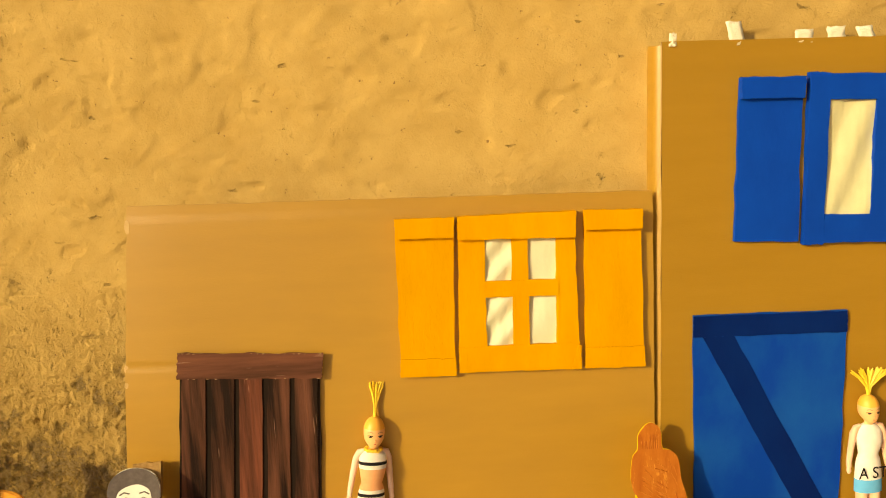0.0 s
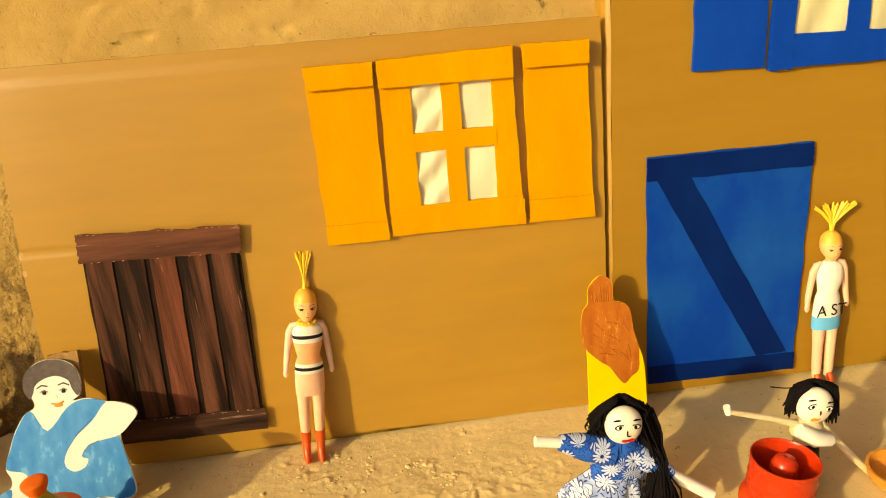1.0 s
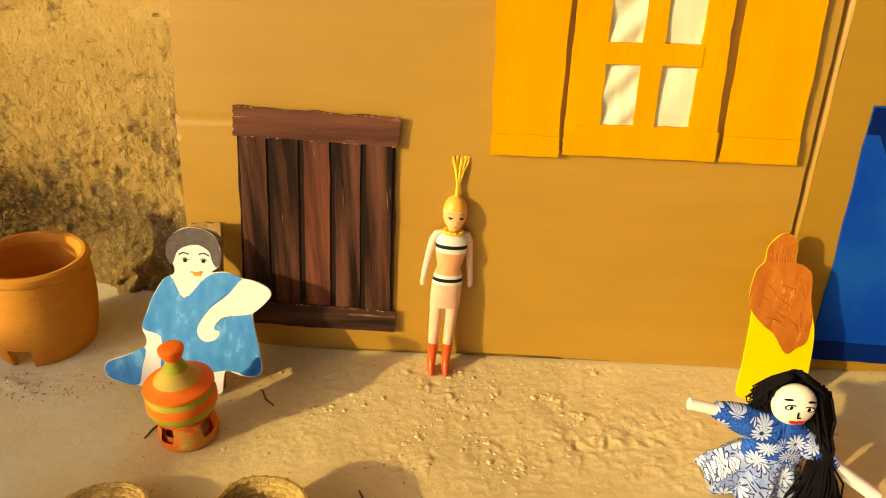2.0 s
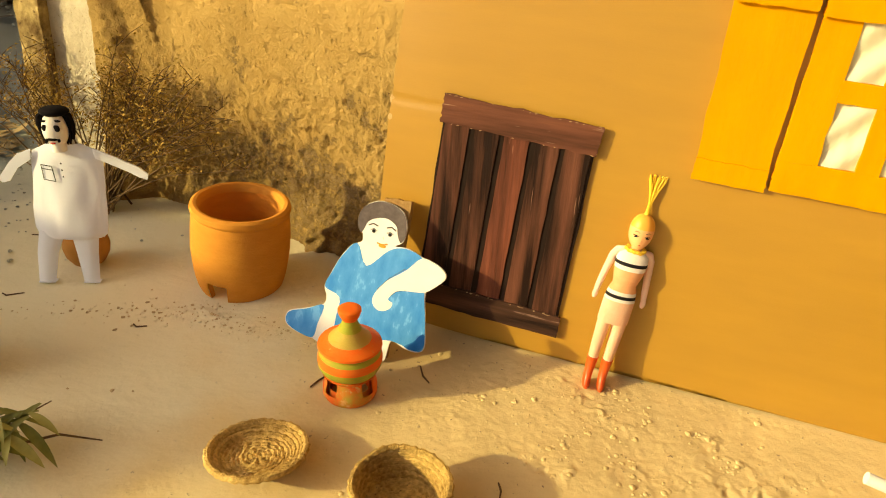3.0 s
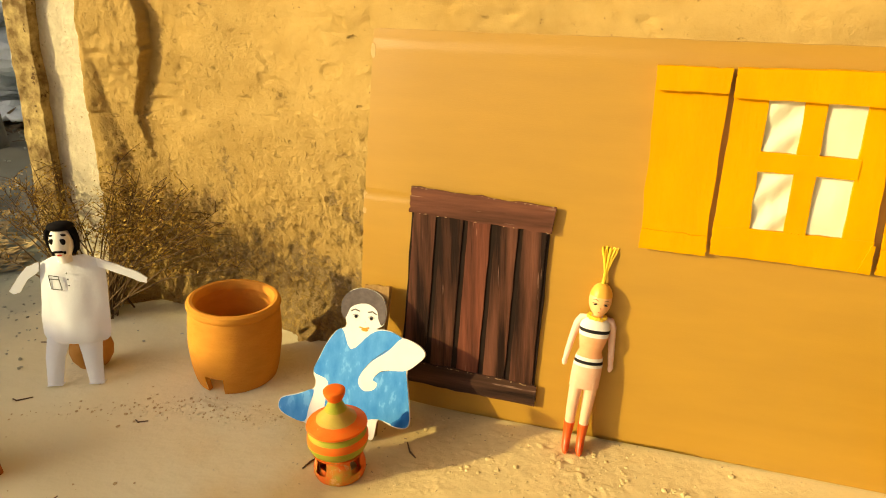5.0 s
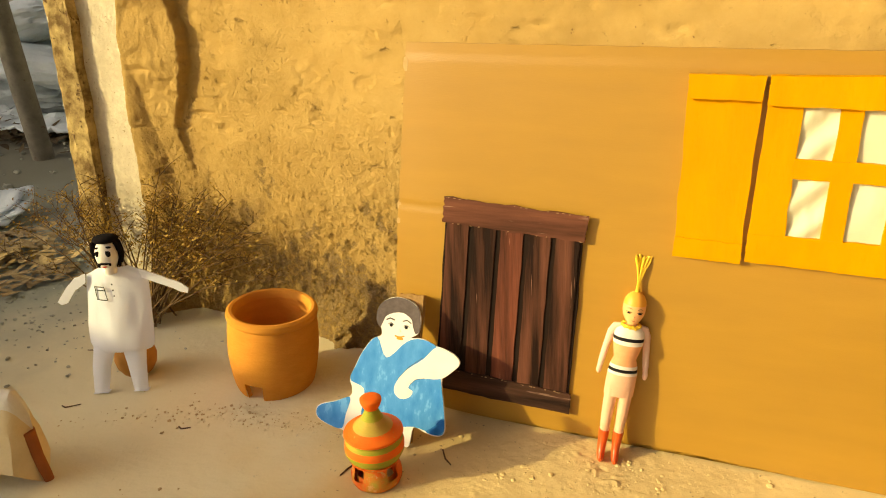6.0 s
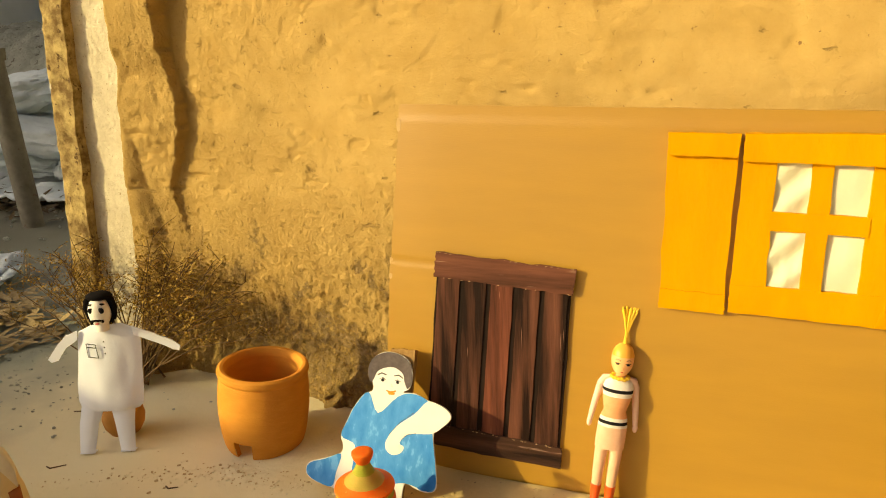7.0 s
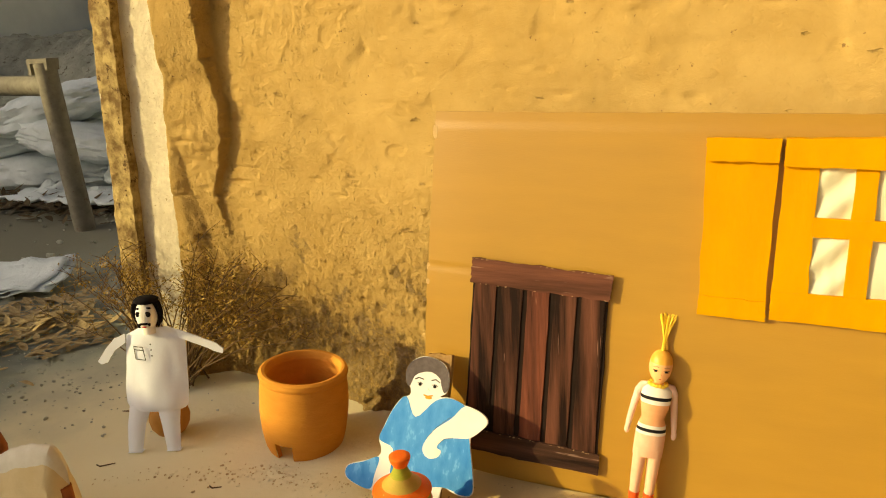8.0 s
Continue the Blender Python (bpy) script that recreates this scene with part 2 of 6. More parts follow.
def flower_print(name, ground_a, ground_b, scale, petal, line, petals=7.0):
    """Outlined petals round scattered hearts, printed on cotton."""
    m = material(name, ground_a, ground_b, 0.8, 70, bump=0.0004)
    n, l = m.node_tree.nodes, m.node_tree.links
    p = n["Principled BSDF"]
    base = p.inputs["Base Color"].links[0].from_socket
    tc = n.new("ShaderNodeTexCoord")
    v = n.new("ShaderNodeTexVoronoi")
    v.inputs["Scale"].default_value = scale
    l.new(tc.outputs["Object"], v.inputs["Vector"])
    sub = n.new("ShaderNodeVectorMath")
    sub.operation = "SUBTRACT"
    l.new(tc.outputs["Object"], sub.inputs[0])
    l.new(v.outputs["Position"], sub.inputs[1])
    sep = n.new("ShaderNodeSeparateXYZ")
    l.new(sub.outputs[0], sep.inputs[0])

    def calc(op, a, b):
        k = n.new("ShaderNodeMath")
        k.operation = op
        for sock, q in ((k.inputs[0], a), (k.inputs[1], b)):
            if isinstance(q, float):
                sock.default_value = q
            else:
                l.new(q, sock)
        return k.outputs[0]

    def span(src, lo, hi):
        k = n.new("ShaderNodeMapRange")
        k.inputs[1].default_value, k.inputs[2].default_value = lo, hi
        l.new(src, k.inputs[0])
        return k.outputs[0]

    def mix(fac, c1, c2):
        x = n.new("ShaderNodeMix")
        x.data_type = "RGBA"
        l.new(fac, x.inputs[0])
        l.new(c1, x.inputs[6])
        x.inputs[7].default_value = (*c2, 1)
        return x.outputs[2]

    wave = calc("ABSOLUTE", calc("SINE", calc("MULTIPLY", calc("ARCTAN2", sep.outputs[0], sep.outputs[2]), petals * 0.5), 0.0), 0.0)
    reach = calc("MULTIPLY_ADD", wave, 0.34)
    reach.node.inputs[2].default_value = 0.30
    gap = calc("SUBTRACT", reach, v.outputs["Distance"])
    col = mix(span(gap, 0.00, 0.03), base, petal)
    edge = calc("ABSOLUTE", gap, 0.0)
    col = mix(span(edge, 0.055, 0.02), col, line)
    col = mix(span(wave, 0.34, 0.14), col, line)
    col = mix(span(v.outputs["Distance"], 0.17, 0.12), col, line)
    l.new(col, p.inputs["Base Color"])
    return m


PRINT_BLUE = flower_print("blue_flower_print", (0.010, 0.075, 0.46), (0.03, 0.16, 0.62), 44, (0.50, 0.60, 0.84), (0.006, 0.02, 0.20), 12.0)
PRINT_PALE = flower_print("pale_flower_print", (0.16, 0.25, 0.56), (0.46, 0.54, 0.76), 46, (0.54, 0.61, 0.80), (0.006, 0.012, 0.10), 8.0)

# ---- mesh helpers ----
def finish(name, bm, mats, parent=None, smooth=False):
    bmesh.ops.recalc_face_normals(bm, faces=bm.faces)
    me = bpy.data.meshes.new(name)
    bm.to_mesh(me)
    bm.free()
    for m in mats if isinstance(mats, (list, tuple)) else [mats]:
        me.materials.append(m)
    if smooth:
        me.shade_smooth()
        me.set_sharp_from_angle(angle=radians(38))
    ob = new(name, me)
    ob.parent = parent
    return ob


def part(name, bm, mats, parent, label="", smooth=False):
    ob = finish(name, bm, mats, parent, smooth)
    return tagged(ob, label) if label else ob


def thing(name, m, label, category, group="", kind=""):
    ob = new(name)
    ob.empty_display_size = 0.02
    ob.matrix_basis = m
    return tagged(ob, label, category, group, kind)


def slab(bm, outline, y0, y1, mat=0, bulge=None):
    """A flat piece in the x-z plane with the given outline, from y0 (front) to y1 (back)."""
    f = [bm.verts.new((x, y0 + (bulge(x, z) if bulge else 0), z)) for x, z in outline]
    k = [bm.verts.new((x, y1 + (bulge(x, z) if bulge else 0), z)) for x, z in outline]
    faces = [bm.faces.new(f), bm.faces.new(k[::-1])]
    for i in range(len(f)):
        j = (i + 1) % len(f)
        faces.append(bm.faces.new((f[j], f[i], k[i], k[j])))
    for q in faces:
        q.material_index = mat
    return faces


def worn(corners, rng, steps=9, amp=0.0008):
    """The outline of a hand-cut piece: straight edges that wander a little."""
    out = []
    for i, (x0, z0) in enumerate(corners):
        x1, z1 = corners[(i + 1) % len(corners)]
        dx, dz = x1 - x0, z1 - z0
        size = math.hypot(dx, dz)
        for k in range(steps):
            s = k / steps
            w = 0 if k == 0 else rng.gauss(0, amp)
            out.append((x0 + dx * s - dz / size * w, z0 + dz * s + dx / size * w))
    return out


def smooth_ring(pts, per=4):
    """A closed curve through the given corners."""
    out, n = [], len(pts)
    for i in range(n):
        a, b, c, d = (Vector(pts[(i + k) % n]) for k in (-1, 0, 1, 2))
        for s in range(per):
            t = s / per
            p = 0.5 * ((2 * b) + (c - a) * t + (2 * a - 5 * b + 4 * c - d) * t * t + (3 * b - a - 3 * c + d) * t ** 3)
            out.append(tuple(p))
    return out


def lathe(bm, profile, seg=40, mat=0, centre=(0, 0, 0), squash=(1, 1), closed=True, wobble=0.0, keep=None):
    """Turns (radius, z) pairs about the z axis. keep(angle, k) may leave faces out."""
    rings = []
    for r, z in profile:
        ring = []
        for i in range(seg):
            a = 2 * math.pi * i / seg
            w = 1 + wobble * noise.noise((math.cos(a) * 1.3, math.sin(a) * 1.3, z * 14))
            ring.append(bm.verts.new((centre[0] + math.cos(a) * r * squash[0] * w, centre[1] + math.sin(a) * r * squash[1] * w, centre[2] + z)))
        rings.append(ring)
    for k in range(len(rings) - 1):
        for i in range(seg):
            if keep and not keep(2 * math.pi * (i + 0.5) / seg, k):
                continue
            j = (i + 1) % seg
            bm.faces.new((rings[k][i], rings[k][j], rings[k + 1][j], rings[k + 1][i])).material_index = mat
    if closed:
        bm.faces.new(rings[0][::-1]).material_index = mat
        bm.faces.new(rings[-1]).material_index = mat
    return rings


def tube(bm, pts, radii, seg=10, mat=0, flat=1.0):
    """A round bar along points, with a radius at each."""
    pts = [Vector(p) for p in pts]
    if not isinstance(radii, (list, tuple)):
        radii = [radii] * len(pts)
    rings = []
    for i, p in enumerate(pts):
        d = (pts[min(i + 1, len(pts) - 1)] - pts[max(i - 1, 0)]).normalized()
        u = d.cross(Vector((0, 1, 0) if abs(d.y) < 0.9 else (1, 0, 0))).normalized()
        v = d.cross(u)
        rings.append([bm.verts.new(p + (u * math.cos(2 * math.pi * k / seg) + v * math.sin(2 * math.pi * k / seg) * flat) * radii[i]) for k in range(seg)])
    for a, b in zip(rings, rings[1:]):
        for k in range(seg):
            j = (k + 1) % seg
            bm.faces.new((a[k], a[j], b[j], b[k])).material_index = mat
    bm.faces.new(rings[0][::-1]).material_index = mat
    bm.faces.new(rings[-1]).material_index = mat


def ball(bm, c, r, mat=0, seg=18, rows=11):
    """An ellipsoid with the radii r at c."""
    prof = [(math.sin(math.pi * k / rows), -math.cos(math.pi * k / rows)) for k in range(1, rows)]
    rings = [[bm.verts.new((c[0] + r[0] * s * math.cos(2 * math.pi * i / seg), c[1] + r[1] * s * math.sin(2 * math.pi * i / seg), c[2] + r[2] * z)) for i in range(seg)] for s, z in prof]
    for a, b in zip(rings, rings[1:]):
        for i in range(seg):
            j = (i + 1) % seg
            bm.faces.new((a[i], a[j], b[j], b[i])).material_index = mat
    bm.faces.new(rings[0][::-1]).material_index = mat
    bm.faces.new(rings[-1]).material_index = mat


def fbm(x, y, z=0.0, octaves=4, gain=0.5):
    s, a = 0.0, 1.0
    for _ in range(octaves):
        s += a * noise.noise((x, y, z))
        x, y, z, a = x * 2.03, y * 2.03, z * 2.03 + 1.7, a * gain
    return s


def grid_mesh(name, xs, ys, f, mats, smooth=True):
    """A sheet over the grid of xs and ys; f gives each point."""
    verts = [f(x, y) for y in ys for x in xs]
    w = len(xs)
    faces = [(j * w + i, j * w + i + 1, (j + 1) * w + i + 1, (j + 1) * w + i) for j in range(len(ys) - 1) for i in range(w - 1)]
    me = bpy.data.meshes.new(name)
    me.from_pydata(verts, [], faces)
    for m in mats:
        me.materials.append(m)
    if smooth:
        me.shade_smooth()
    return new(name, me)


def spread(lo, hi, step, far, growth=1.35):
    """Even steps from lo to hi, and ever wider ones out to far on both sides."""
    mid = [lo + step * i for i in range(int((hi - lo) / step) + 1)]
    out, s, x = [], step, mid[-1]
    while x < far:
        s *= growth
        x += s
        out.append(x)
    left, s, x = [], step, mid[0]
    while x > -far:
        s *= growth
        x -= s
        left.append(x)
    return left[::-1] + mid + out

# ---- ground ----
def trod_line(x):
    return -0.126 + (0.40 if x < -0.70 else 0.04) * (x + 0.70)


def trodden(x, y):
    """A scuffed line in the dust before the oven."""
    along = (x + 0.70) / 0.19
    off = (y - trod_line(x)) / 0.030
    return math.exp(-along * along - off * off)


def clods(x, y):
    """How cloddy the earth is: most before the low house."""
    return 0.95 * math.exp(-(((x - 0.10) / 0.29) ** 2 + ((y + 0.18) / 0.17) ** 2)) + 0.9 * trodden(x, y)


def lump(v, lo, hi):
    v = max(0.0, min(1.0, (v - lo) / (hi - lo)))
    return v * v * (3 - 2 * v)


def crust_flake(x, y, scale, least):
    """A lifted plate of dried crust, flat topped with a broken edge."""
    c = noise.cell((x * scale, y * scale * 1.15, 9.0))
    return max(0.0, abs(c) - least) / (1.0 - least) * (0.55 + 0.45 * noise.noise((x * 30, y * 30, 5.0)))


def earth_height(x, y):
    if abs(x) > 6 or abs(y) > 6:
        return 0.0
    h = 0.004 * fbm(x * 3, y * 3, 2.0, 3)
    c = clods(x, y)
    if c > 0.02:
        c *= 0.25 + 0.75 * lump(noise.noise((x * 7, y * 8, 71.0)), -0.15, 0.30)
        wx, wy = x + 0.014 * fbm(x * 34, y * 34, 3.0, 3), y + 0.014 * fbm(x * 34, y * 34, 13.0, 3)
        h += c * (0.0016 * fbm(x * 26, y * 26, 5.0, 4, 0.6) + 0.0050 * crust_flake(wx, wy, 52.0, 0.62) + 0.0032 * crust_flake(wx + 3.0, wy, 95.0, 0.70) + 0.0030 * lump(noise.noise((wx * 66, wy * 70, 19.0)), 0.34, 0.40) + 0.0040 * trodden(x, y) * lump(noise.noise((wx * 58, wy * 62, 29.0)), 0.12, 0.30))
        h -= c * 0.0026 * lump(noise.noise((wx * 34, wy * 44, 4.0)), 0.46, 0.60)
    h += 0.0006 * fbm(x * 40, y * 40, 1.0, 3)
    return h - 0.002


def ground_tones():
    """Dust near the houses; paler, then greyer, then darker tones further along, with a ragged border."""
    m = EARTH
    n, l = m.node_tree.nodes, m.node_tree.links
    p = n["Principled BSDF"]
    base = p.inputs["Base Color"].links[0].from_socket
    tc = n.new("ShaderNodeTexCoord")
    sep = n.new("ShaderNodeSeparateXYZ")
    l.new(tc.outputs["Object"], sep.inputs[0])
    t = n.new("ShaderNodeTexNoise")
    t.inputs["Scale"].default_value = 5.0
    t.inputs["Detail"].default_value = 5.0
    l.new(tc.outputs["Object"], t.inputs["Vector"])
    k = n.new("ShaderNodeMath")
    k.operation = "MULTIPLY_ADD"
    k.inputs[1].default_value = 0.55
    l.new(t.outputs[0], k.inputs[0])
    l.new(sep.outputs[0], k.inputs[2])
    r = n.new("ShaderNodeMapRange")
    r.inputs[1].default_value, r.inputs[2].default_value = -0.12, -0.38
    r.clamp = True
    l.new(k.outputs[0], r.inputs[0])
    x = n.new("ShaderNodeMix")
    x.data_type = "RGBA"
    l.new(r.outputs[0], x.inputs[0])
    l.new(base, x.inputs[6])
    # This paler tone brightens the shaded left ground through its colour.
    x.inputs[7].default_value = (0.76, 0.70, 0.47, 1)
    far = n.new("ShaderNodeMapRange")
    far.inputs[1].default_value, far.inputs[2].default_value = -0.95, -1.35
    l.new(k.outputs[0], far.inputs[0])
    grey = n.new("ShaderNodeMix")
    grey.data_type = "RGBA"
    l.new(far.outputs[0], grey.inputs[0])
    l.new(x.outputs[2], grey.inputs[6])
    grey.inputs[7].default_value = (0.28, 0.30, 0.245, 1)
    farther = n.new("ShaderNodeMapRange")
    farther.inputs[1].default_value, farther.inputs[2].default_value = -1.55, -2.35
    l.new(k.outputs[0], farther.inputs[0])
    litter_tone = n.new("ShaderNodeMix")
    litter_tone.data_type = "RGBA"
    l.new(farther.outputs[0], litter_tone.inputs[0])
    l.new(grey.outputs[2], litter_tone.inputs[6])
    litter_tone.inputs[7].default_value = (0.22, 0.21, 0.15, 1)
    l.new(litter_tone.outputs[2], p.inputs["Base Color"])


ground_tones()
ground_x = spread(-1.7, 1.25, 0.0078, 420)
ground_x = [x for x in ground_x if not -0.36 < x < 0.62] + [-0.36 + 0.0030 * i for i in range(327)]
ground_x.sort()
ground_y = spread(-0.75, 0.32, 0.0078, 420)
ground_y = [y for y in ground_y if not -0.42 < y < 0.02] + [-0.42 + 0.0030 * i for i in range(147)]
ground_y.sort()
ground = grid_mesh("ground", ground_x, ground_y,
                   lambda x, y: (x, y, earth_height(x, y)), [EARTH])
tagged(ground, "dry dusty brown earth with small clods and footmarks", "ground", kind="structure")


# ---- mud wall behind ----
def wall_y(x):
    return 0.058 - 0.112 * (min(x, 0.62) - 0.62)


EDGE = [(0.30, -1.010, 0.0), (0.36, -1.018, 0.004), (0.47, -1.033, 0.016), (0.53, -1.008, 0.020), (0.60, -0.985, 0.030), (0.66, -0.979, 0.032), (0.71, -0.994, 0.026), (0.78, -0.998, 0.040), (0.88, -0.996, 0.050), (3.0, -0.99, 0.05)]


def broken_edge(z):
    """Where the thick plaster breaks off at a height, and how thick it is there."""
    for (z0, x0, d0), (z1, x1, d1) in zip(EDGE, EDGE[1:]):
        if z <= z1:
            t = max(0.0, (z - z0) / (z1 - z0))
            return x0 + (x1 - x0) * t + 0.006 * noise.noise((z * 38, 1.0, 3.0)) + 0.005 * noise.noise((z * 90, 5.0, 3.0)), d0 + (d1 - d0) * t
    return EDGE[-1][1:]


def wall_point(x, z):
    low = max(0.0, min(1.0, (0.46 - z + 0.12 * fbm(x * 3, z * 3, 7.0, 3)) / 0.22))
    left = max(0.0, min(1.0, (-0.36 - x) / 0.5))
    patch = lump(fbm(x * 3.2, z * 3.6, 21.0, 3), 0.02, 0.42)
    rough = max(low, left * (0.08 + 0.30 * patch))
    d = 0.0085 * fbm(x * 2.2, z * 3.4, 3.0, 3) + 0.0030 * fbm(x * 4.5, z * 12, 8.0, 3)
    d += (1 - low) * (0.0026 * lump(fbm(x * 5, z * 8, 33.0, 4), -0.35, 0.35) + 0.0016 * lump(fbm(x * 9, z * 15, 37.0, 3), 0.30, 0.40) - 0.0026 * lump(fbm(x * 11, z * 20, 35.0, 3), 0.38, 0.48))
    d += (1 - low) * 0.0018 * lump(fbm(x * 7, z * 5, 39.0, 4), 0.34, 0.52)
    flake = noise.noise((x * 30, z * 34, 4.0)) + 0.6 * noise.noise((x * 66, z * 72, 4.5))
    d += 0.0012 * rough * max(0.0, min(1.0, (flake - 0.02) / 0.16))
    if rough > 0.03:
        wx, wz = x + 0.012 * noise.noise((x * 30, z * 30, 51.0)), z + 0.012 * noise.noise((x * 30, z * 30, 61.0))
        crust = noise.noise((wx * 58, wz * 54, 4.0)) + 0.8 * noise.noise((wx * 118, wz * 112, 4.5))
        d += rough * (0.0026 * lump(crust, 0.05, 0.35) + 0.0010 * crust)
    scratch = noise.noise((x * 16, z * 62, 41.0)) - 0.36
    if scratch > 0:
        d -= 0.016 * scratch * lump(fbm(x * 2.5, z * 2.5, 14.0, 2), -0.15, 0.30)
    d += 0.0006 * fbm(x * 55, z * 55, 6.0, 2)
    pit = noise.noise((x * 75, z * 62, 12.0)) - 0.38
    if pit > 0:
        d -= 0.024 * pit * (0.16 + 0.6 * rough)
    d += 0.14 * max(0.0, min(0.2, -0.990 - x))
    edge, deep = broken_edge(z)
    step = max(0.0, min(1.0, (edge - x) / 0.006))
    inner = max(0.0, min(1.0, (edge - 0.045 + 0.02 * noise.noise((z * 14, 2.0, 6.0)) - x) / 0.008))
    beside = max(0.0, min(1.0, (-1.062 - x + 0.010 * noise.noise((z * 7, 3.0, 3.0))) / 0.075))
    d += max(deep * step, 0.033 * beside * beside * (3 - 2 * beside)) + deep * (0.10 * inner * (0.5 + noise.noise((z * 20, 7.0, 1.0))))
    d += 0.03 * max(0.0, 0.10 - z) / 0.10 * (0.6 + 0.6 * noise.noise((x * 9, 0.0, 5.0)))
    plinth = math.exp(-((x + 0.54) / 0.19) ** 4)
    if plinth > 0.01 and z < 0.20:
        top = 0.075 + 0.045 * fbm(x * 9, 3.0, 7.0, 3)
        d += plinth * (0.016 + 0.022 * fbm(x * 18, z * 22, 9.0, 3) + 0.016 * abs(noise.noise((x * 40, z * 46, 2.0)))) * lump(top - z, 0.0, 0.075)
    y = wall_y(x) - d
    e = max(0.0, min(1.0, (x + 1.146 - 0.076 * (min(z, 1.2) - 0.7) + 0.004 * noise.noise((z * 25, 4.0, 4.0))) / 0.016))
    return (x, 0.234 + (y - 0.234) * e * e * (3 - 2 * e), z)


def mud_surface():
    """Flaking crumbs near the foot, trowel marks above, and grey-brown ragged blotches, thicker low down and to the
    right.
    """
    n, l = MUD.node_tree.nodes, MUD.node_tree.links
    p = n["Principled BSDF"]
    base = p.inputs["Base Color"].links[0].from_socket
    tc = n.new("ShaderNodeTexCoord")
    sep = n.new("ShaderNodeSeparateXYZ")
    l.new(tc.outputs["Object"], sep.inputs[0])

    def tex(scale, detail, ro, stretch=(1, 1, 1)):
        mp = n.new("ShaderNodeMapping")
        mp.inputs["Scale"].default_value = stretch
        l.new(tc.outputs["Object"], mp.inputs["Vector"])
        t = n.new("ShaderNodeTexNoise")
        t.inputs["Scale"].default_value = scale
        t.inputs["Detail"].default_value = detail
        t.inputs["Roughness"].default_value = ro
        l.new(mp.outputs["Vector"], t.inputs["Vector"])
        return t.outputs[0]

    def span(src, a, b, c=0.0, d=1.0):
        r = n.new("ShaderNodeMapRange")
        for i, v in enumerate((a, b, c, d)):
            r.inputs[i + 1].default_value = v
        l.new(src, r.inputs[0])
        return r.outputs[0]

    def calc(op, a, b):
        k = n.new("ShaderNodeMath")
        k.operation = op
        for sock, q in ((k.inputs[0], a), (k.inputs[1], b)):
            if isinstance(q, float):
                sock.default_value = q
            else:
                l.new(q, sock)
        return k.outputs[0]

    def blend(fac, c1, c2):
        x = n.new("ShaderNodeMix")
        x.data_type = "RGBA"
        l.new(fac, x.inputs[0])
        l.new(c1, x.inputs[6])
        x.inputs[7].default_value = (*c2, 1)
        return x.outputs[2]

    crumbs = tex(62.0, 9.0, 0.82)
    grit = tex(170.0, 4.0, 0.62)
    pits = span(tex(70.0, 4.0, 0.62, (1, 1, 0.85)), 0.385, 0.33)
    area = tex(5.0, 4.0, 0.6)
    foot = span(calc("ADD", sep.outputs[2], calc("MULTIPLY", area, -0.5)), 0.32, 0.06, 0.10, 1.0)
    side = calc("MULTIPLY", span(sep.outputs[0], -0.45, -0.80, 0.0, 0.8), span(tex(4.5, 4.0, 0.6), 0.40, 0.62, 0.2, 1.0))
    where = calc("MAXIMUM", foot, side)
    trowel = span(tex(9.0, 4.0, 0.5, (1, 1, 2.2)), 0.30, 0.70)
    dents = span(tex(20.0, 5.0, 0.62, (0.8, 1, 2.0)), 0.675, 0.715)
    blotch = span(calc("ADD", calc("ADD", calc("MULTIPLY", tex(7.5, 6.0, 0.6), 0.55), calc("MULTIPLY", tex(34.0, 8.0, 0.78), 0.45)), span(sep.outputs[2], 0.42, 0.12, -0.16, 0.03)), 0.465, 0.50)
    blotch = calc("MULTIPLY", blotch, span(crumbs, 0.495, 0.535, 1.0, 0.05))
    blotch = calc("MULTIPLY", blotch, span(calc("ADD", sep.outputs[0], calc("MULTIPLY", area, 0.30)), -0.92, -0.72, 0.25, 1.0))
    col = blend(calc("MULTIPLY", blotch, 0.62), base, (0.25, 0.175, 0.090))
    # Shade inside dents and pits is also painted into the colour.
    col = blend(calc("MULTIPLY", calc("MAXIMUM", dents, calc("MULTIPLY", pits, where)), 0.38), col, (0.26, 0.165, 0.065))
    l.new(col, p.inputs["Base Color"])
    h = calc("ADD", calc("MULTIPLY", calc("MULTIPLY", crumbs, where), 0.75), calc("MULTIPLY", trowel, 0.35))
    h = calc("ADD", h, calc("MULTIPLY", calc("MULTIPLY", span(grit, 0.25, 0.75), where), 0.55))
    h = calc("ADD", h, calc("MULTIPLY", dents, -0.55))
    h = calc("ADD", h, calc("MULTIPLY", blotch, -0.35))
    h = calc("ADD", h, calc("MULTIPLY", calc("MULTIPLY", pits, where), -0.8))
    h = calc("ADD", h, calc("MULTIPLY", tex(240.0, 3.0, 0.6), 0.20))
    bump = p.inputs["Normal"].links[0].from_node
    bump.inputs["Distance"].default_value = 0.0058
    l.new(h, bump.inputs["Height"])


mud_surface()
steps_x = [-1.2288 + 0.0034 * i for i in range(274)]
steps_x += [steps_x[-1] + 0.0050 * i for i in range(1, 290)]
steps_x += [steps_x[-1] + 0.05 * i for i in range(1, 40)]
steps_z = [-0.03 + 0.0034 * i for i in range(184)]
steps_z += [steps_z[-1] + 0.0050 * i for i in range(1, 125)]
steps_z += [steps_z[-1] + 0.02 * i for i in range(1, 14)]
steps_z += [steps_z[-1] + 0.06 * i for i in range(1, 22)]
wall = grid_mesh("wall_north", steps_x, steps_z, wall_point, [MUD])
tagged(wall, "ochre mud plaster wall, pitted and rough near its foot", "wall", kind="structure")
bm = bmesh.new()
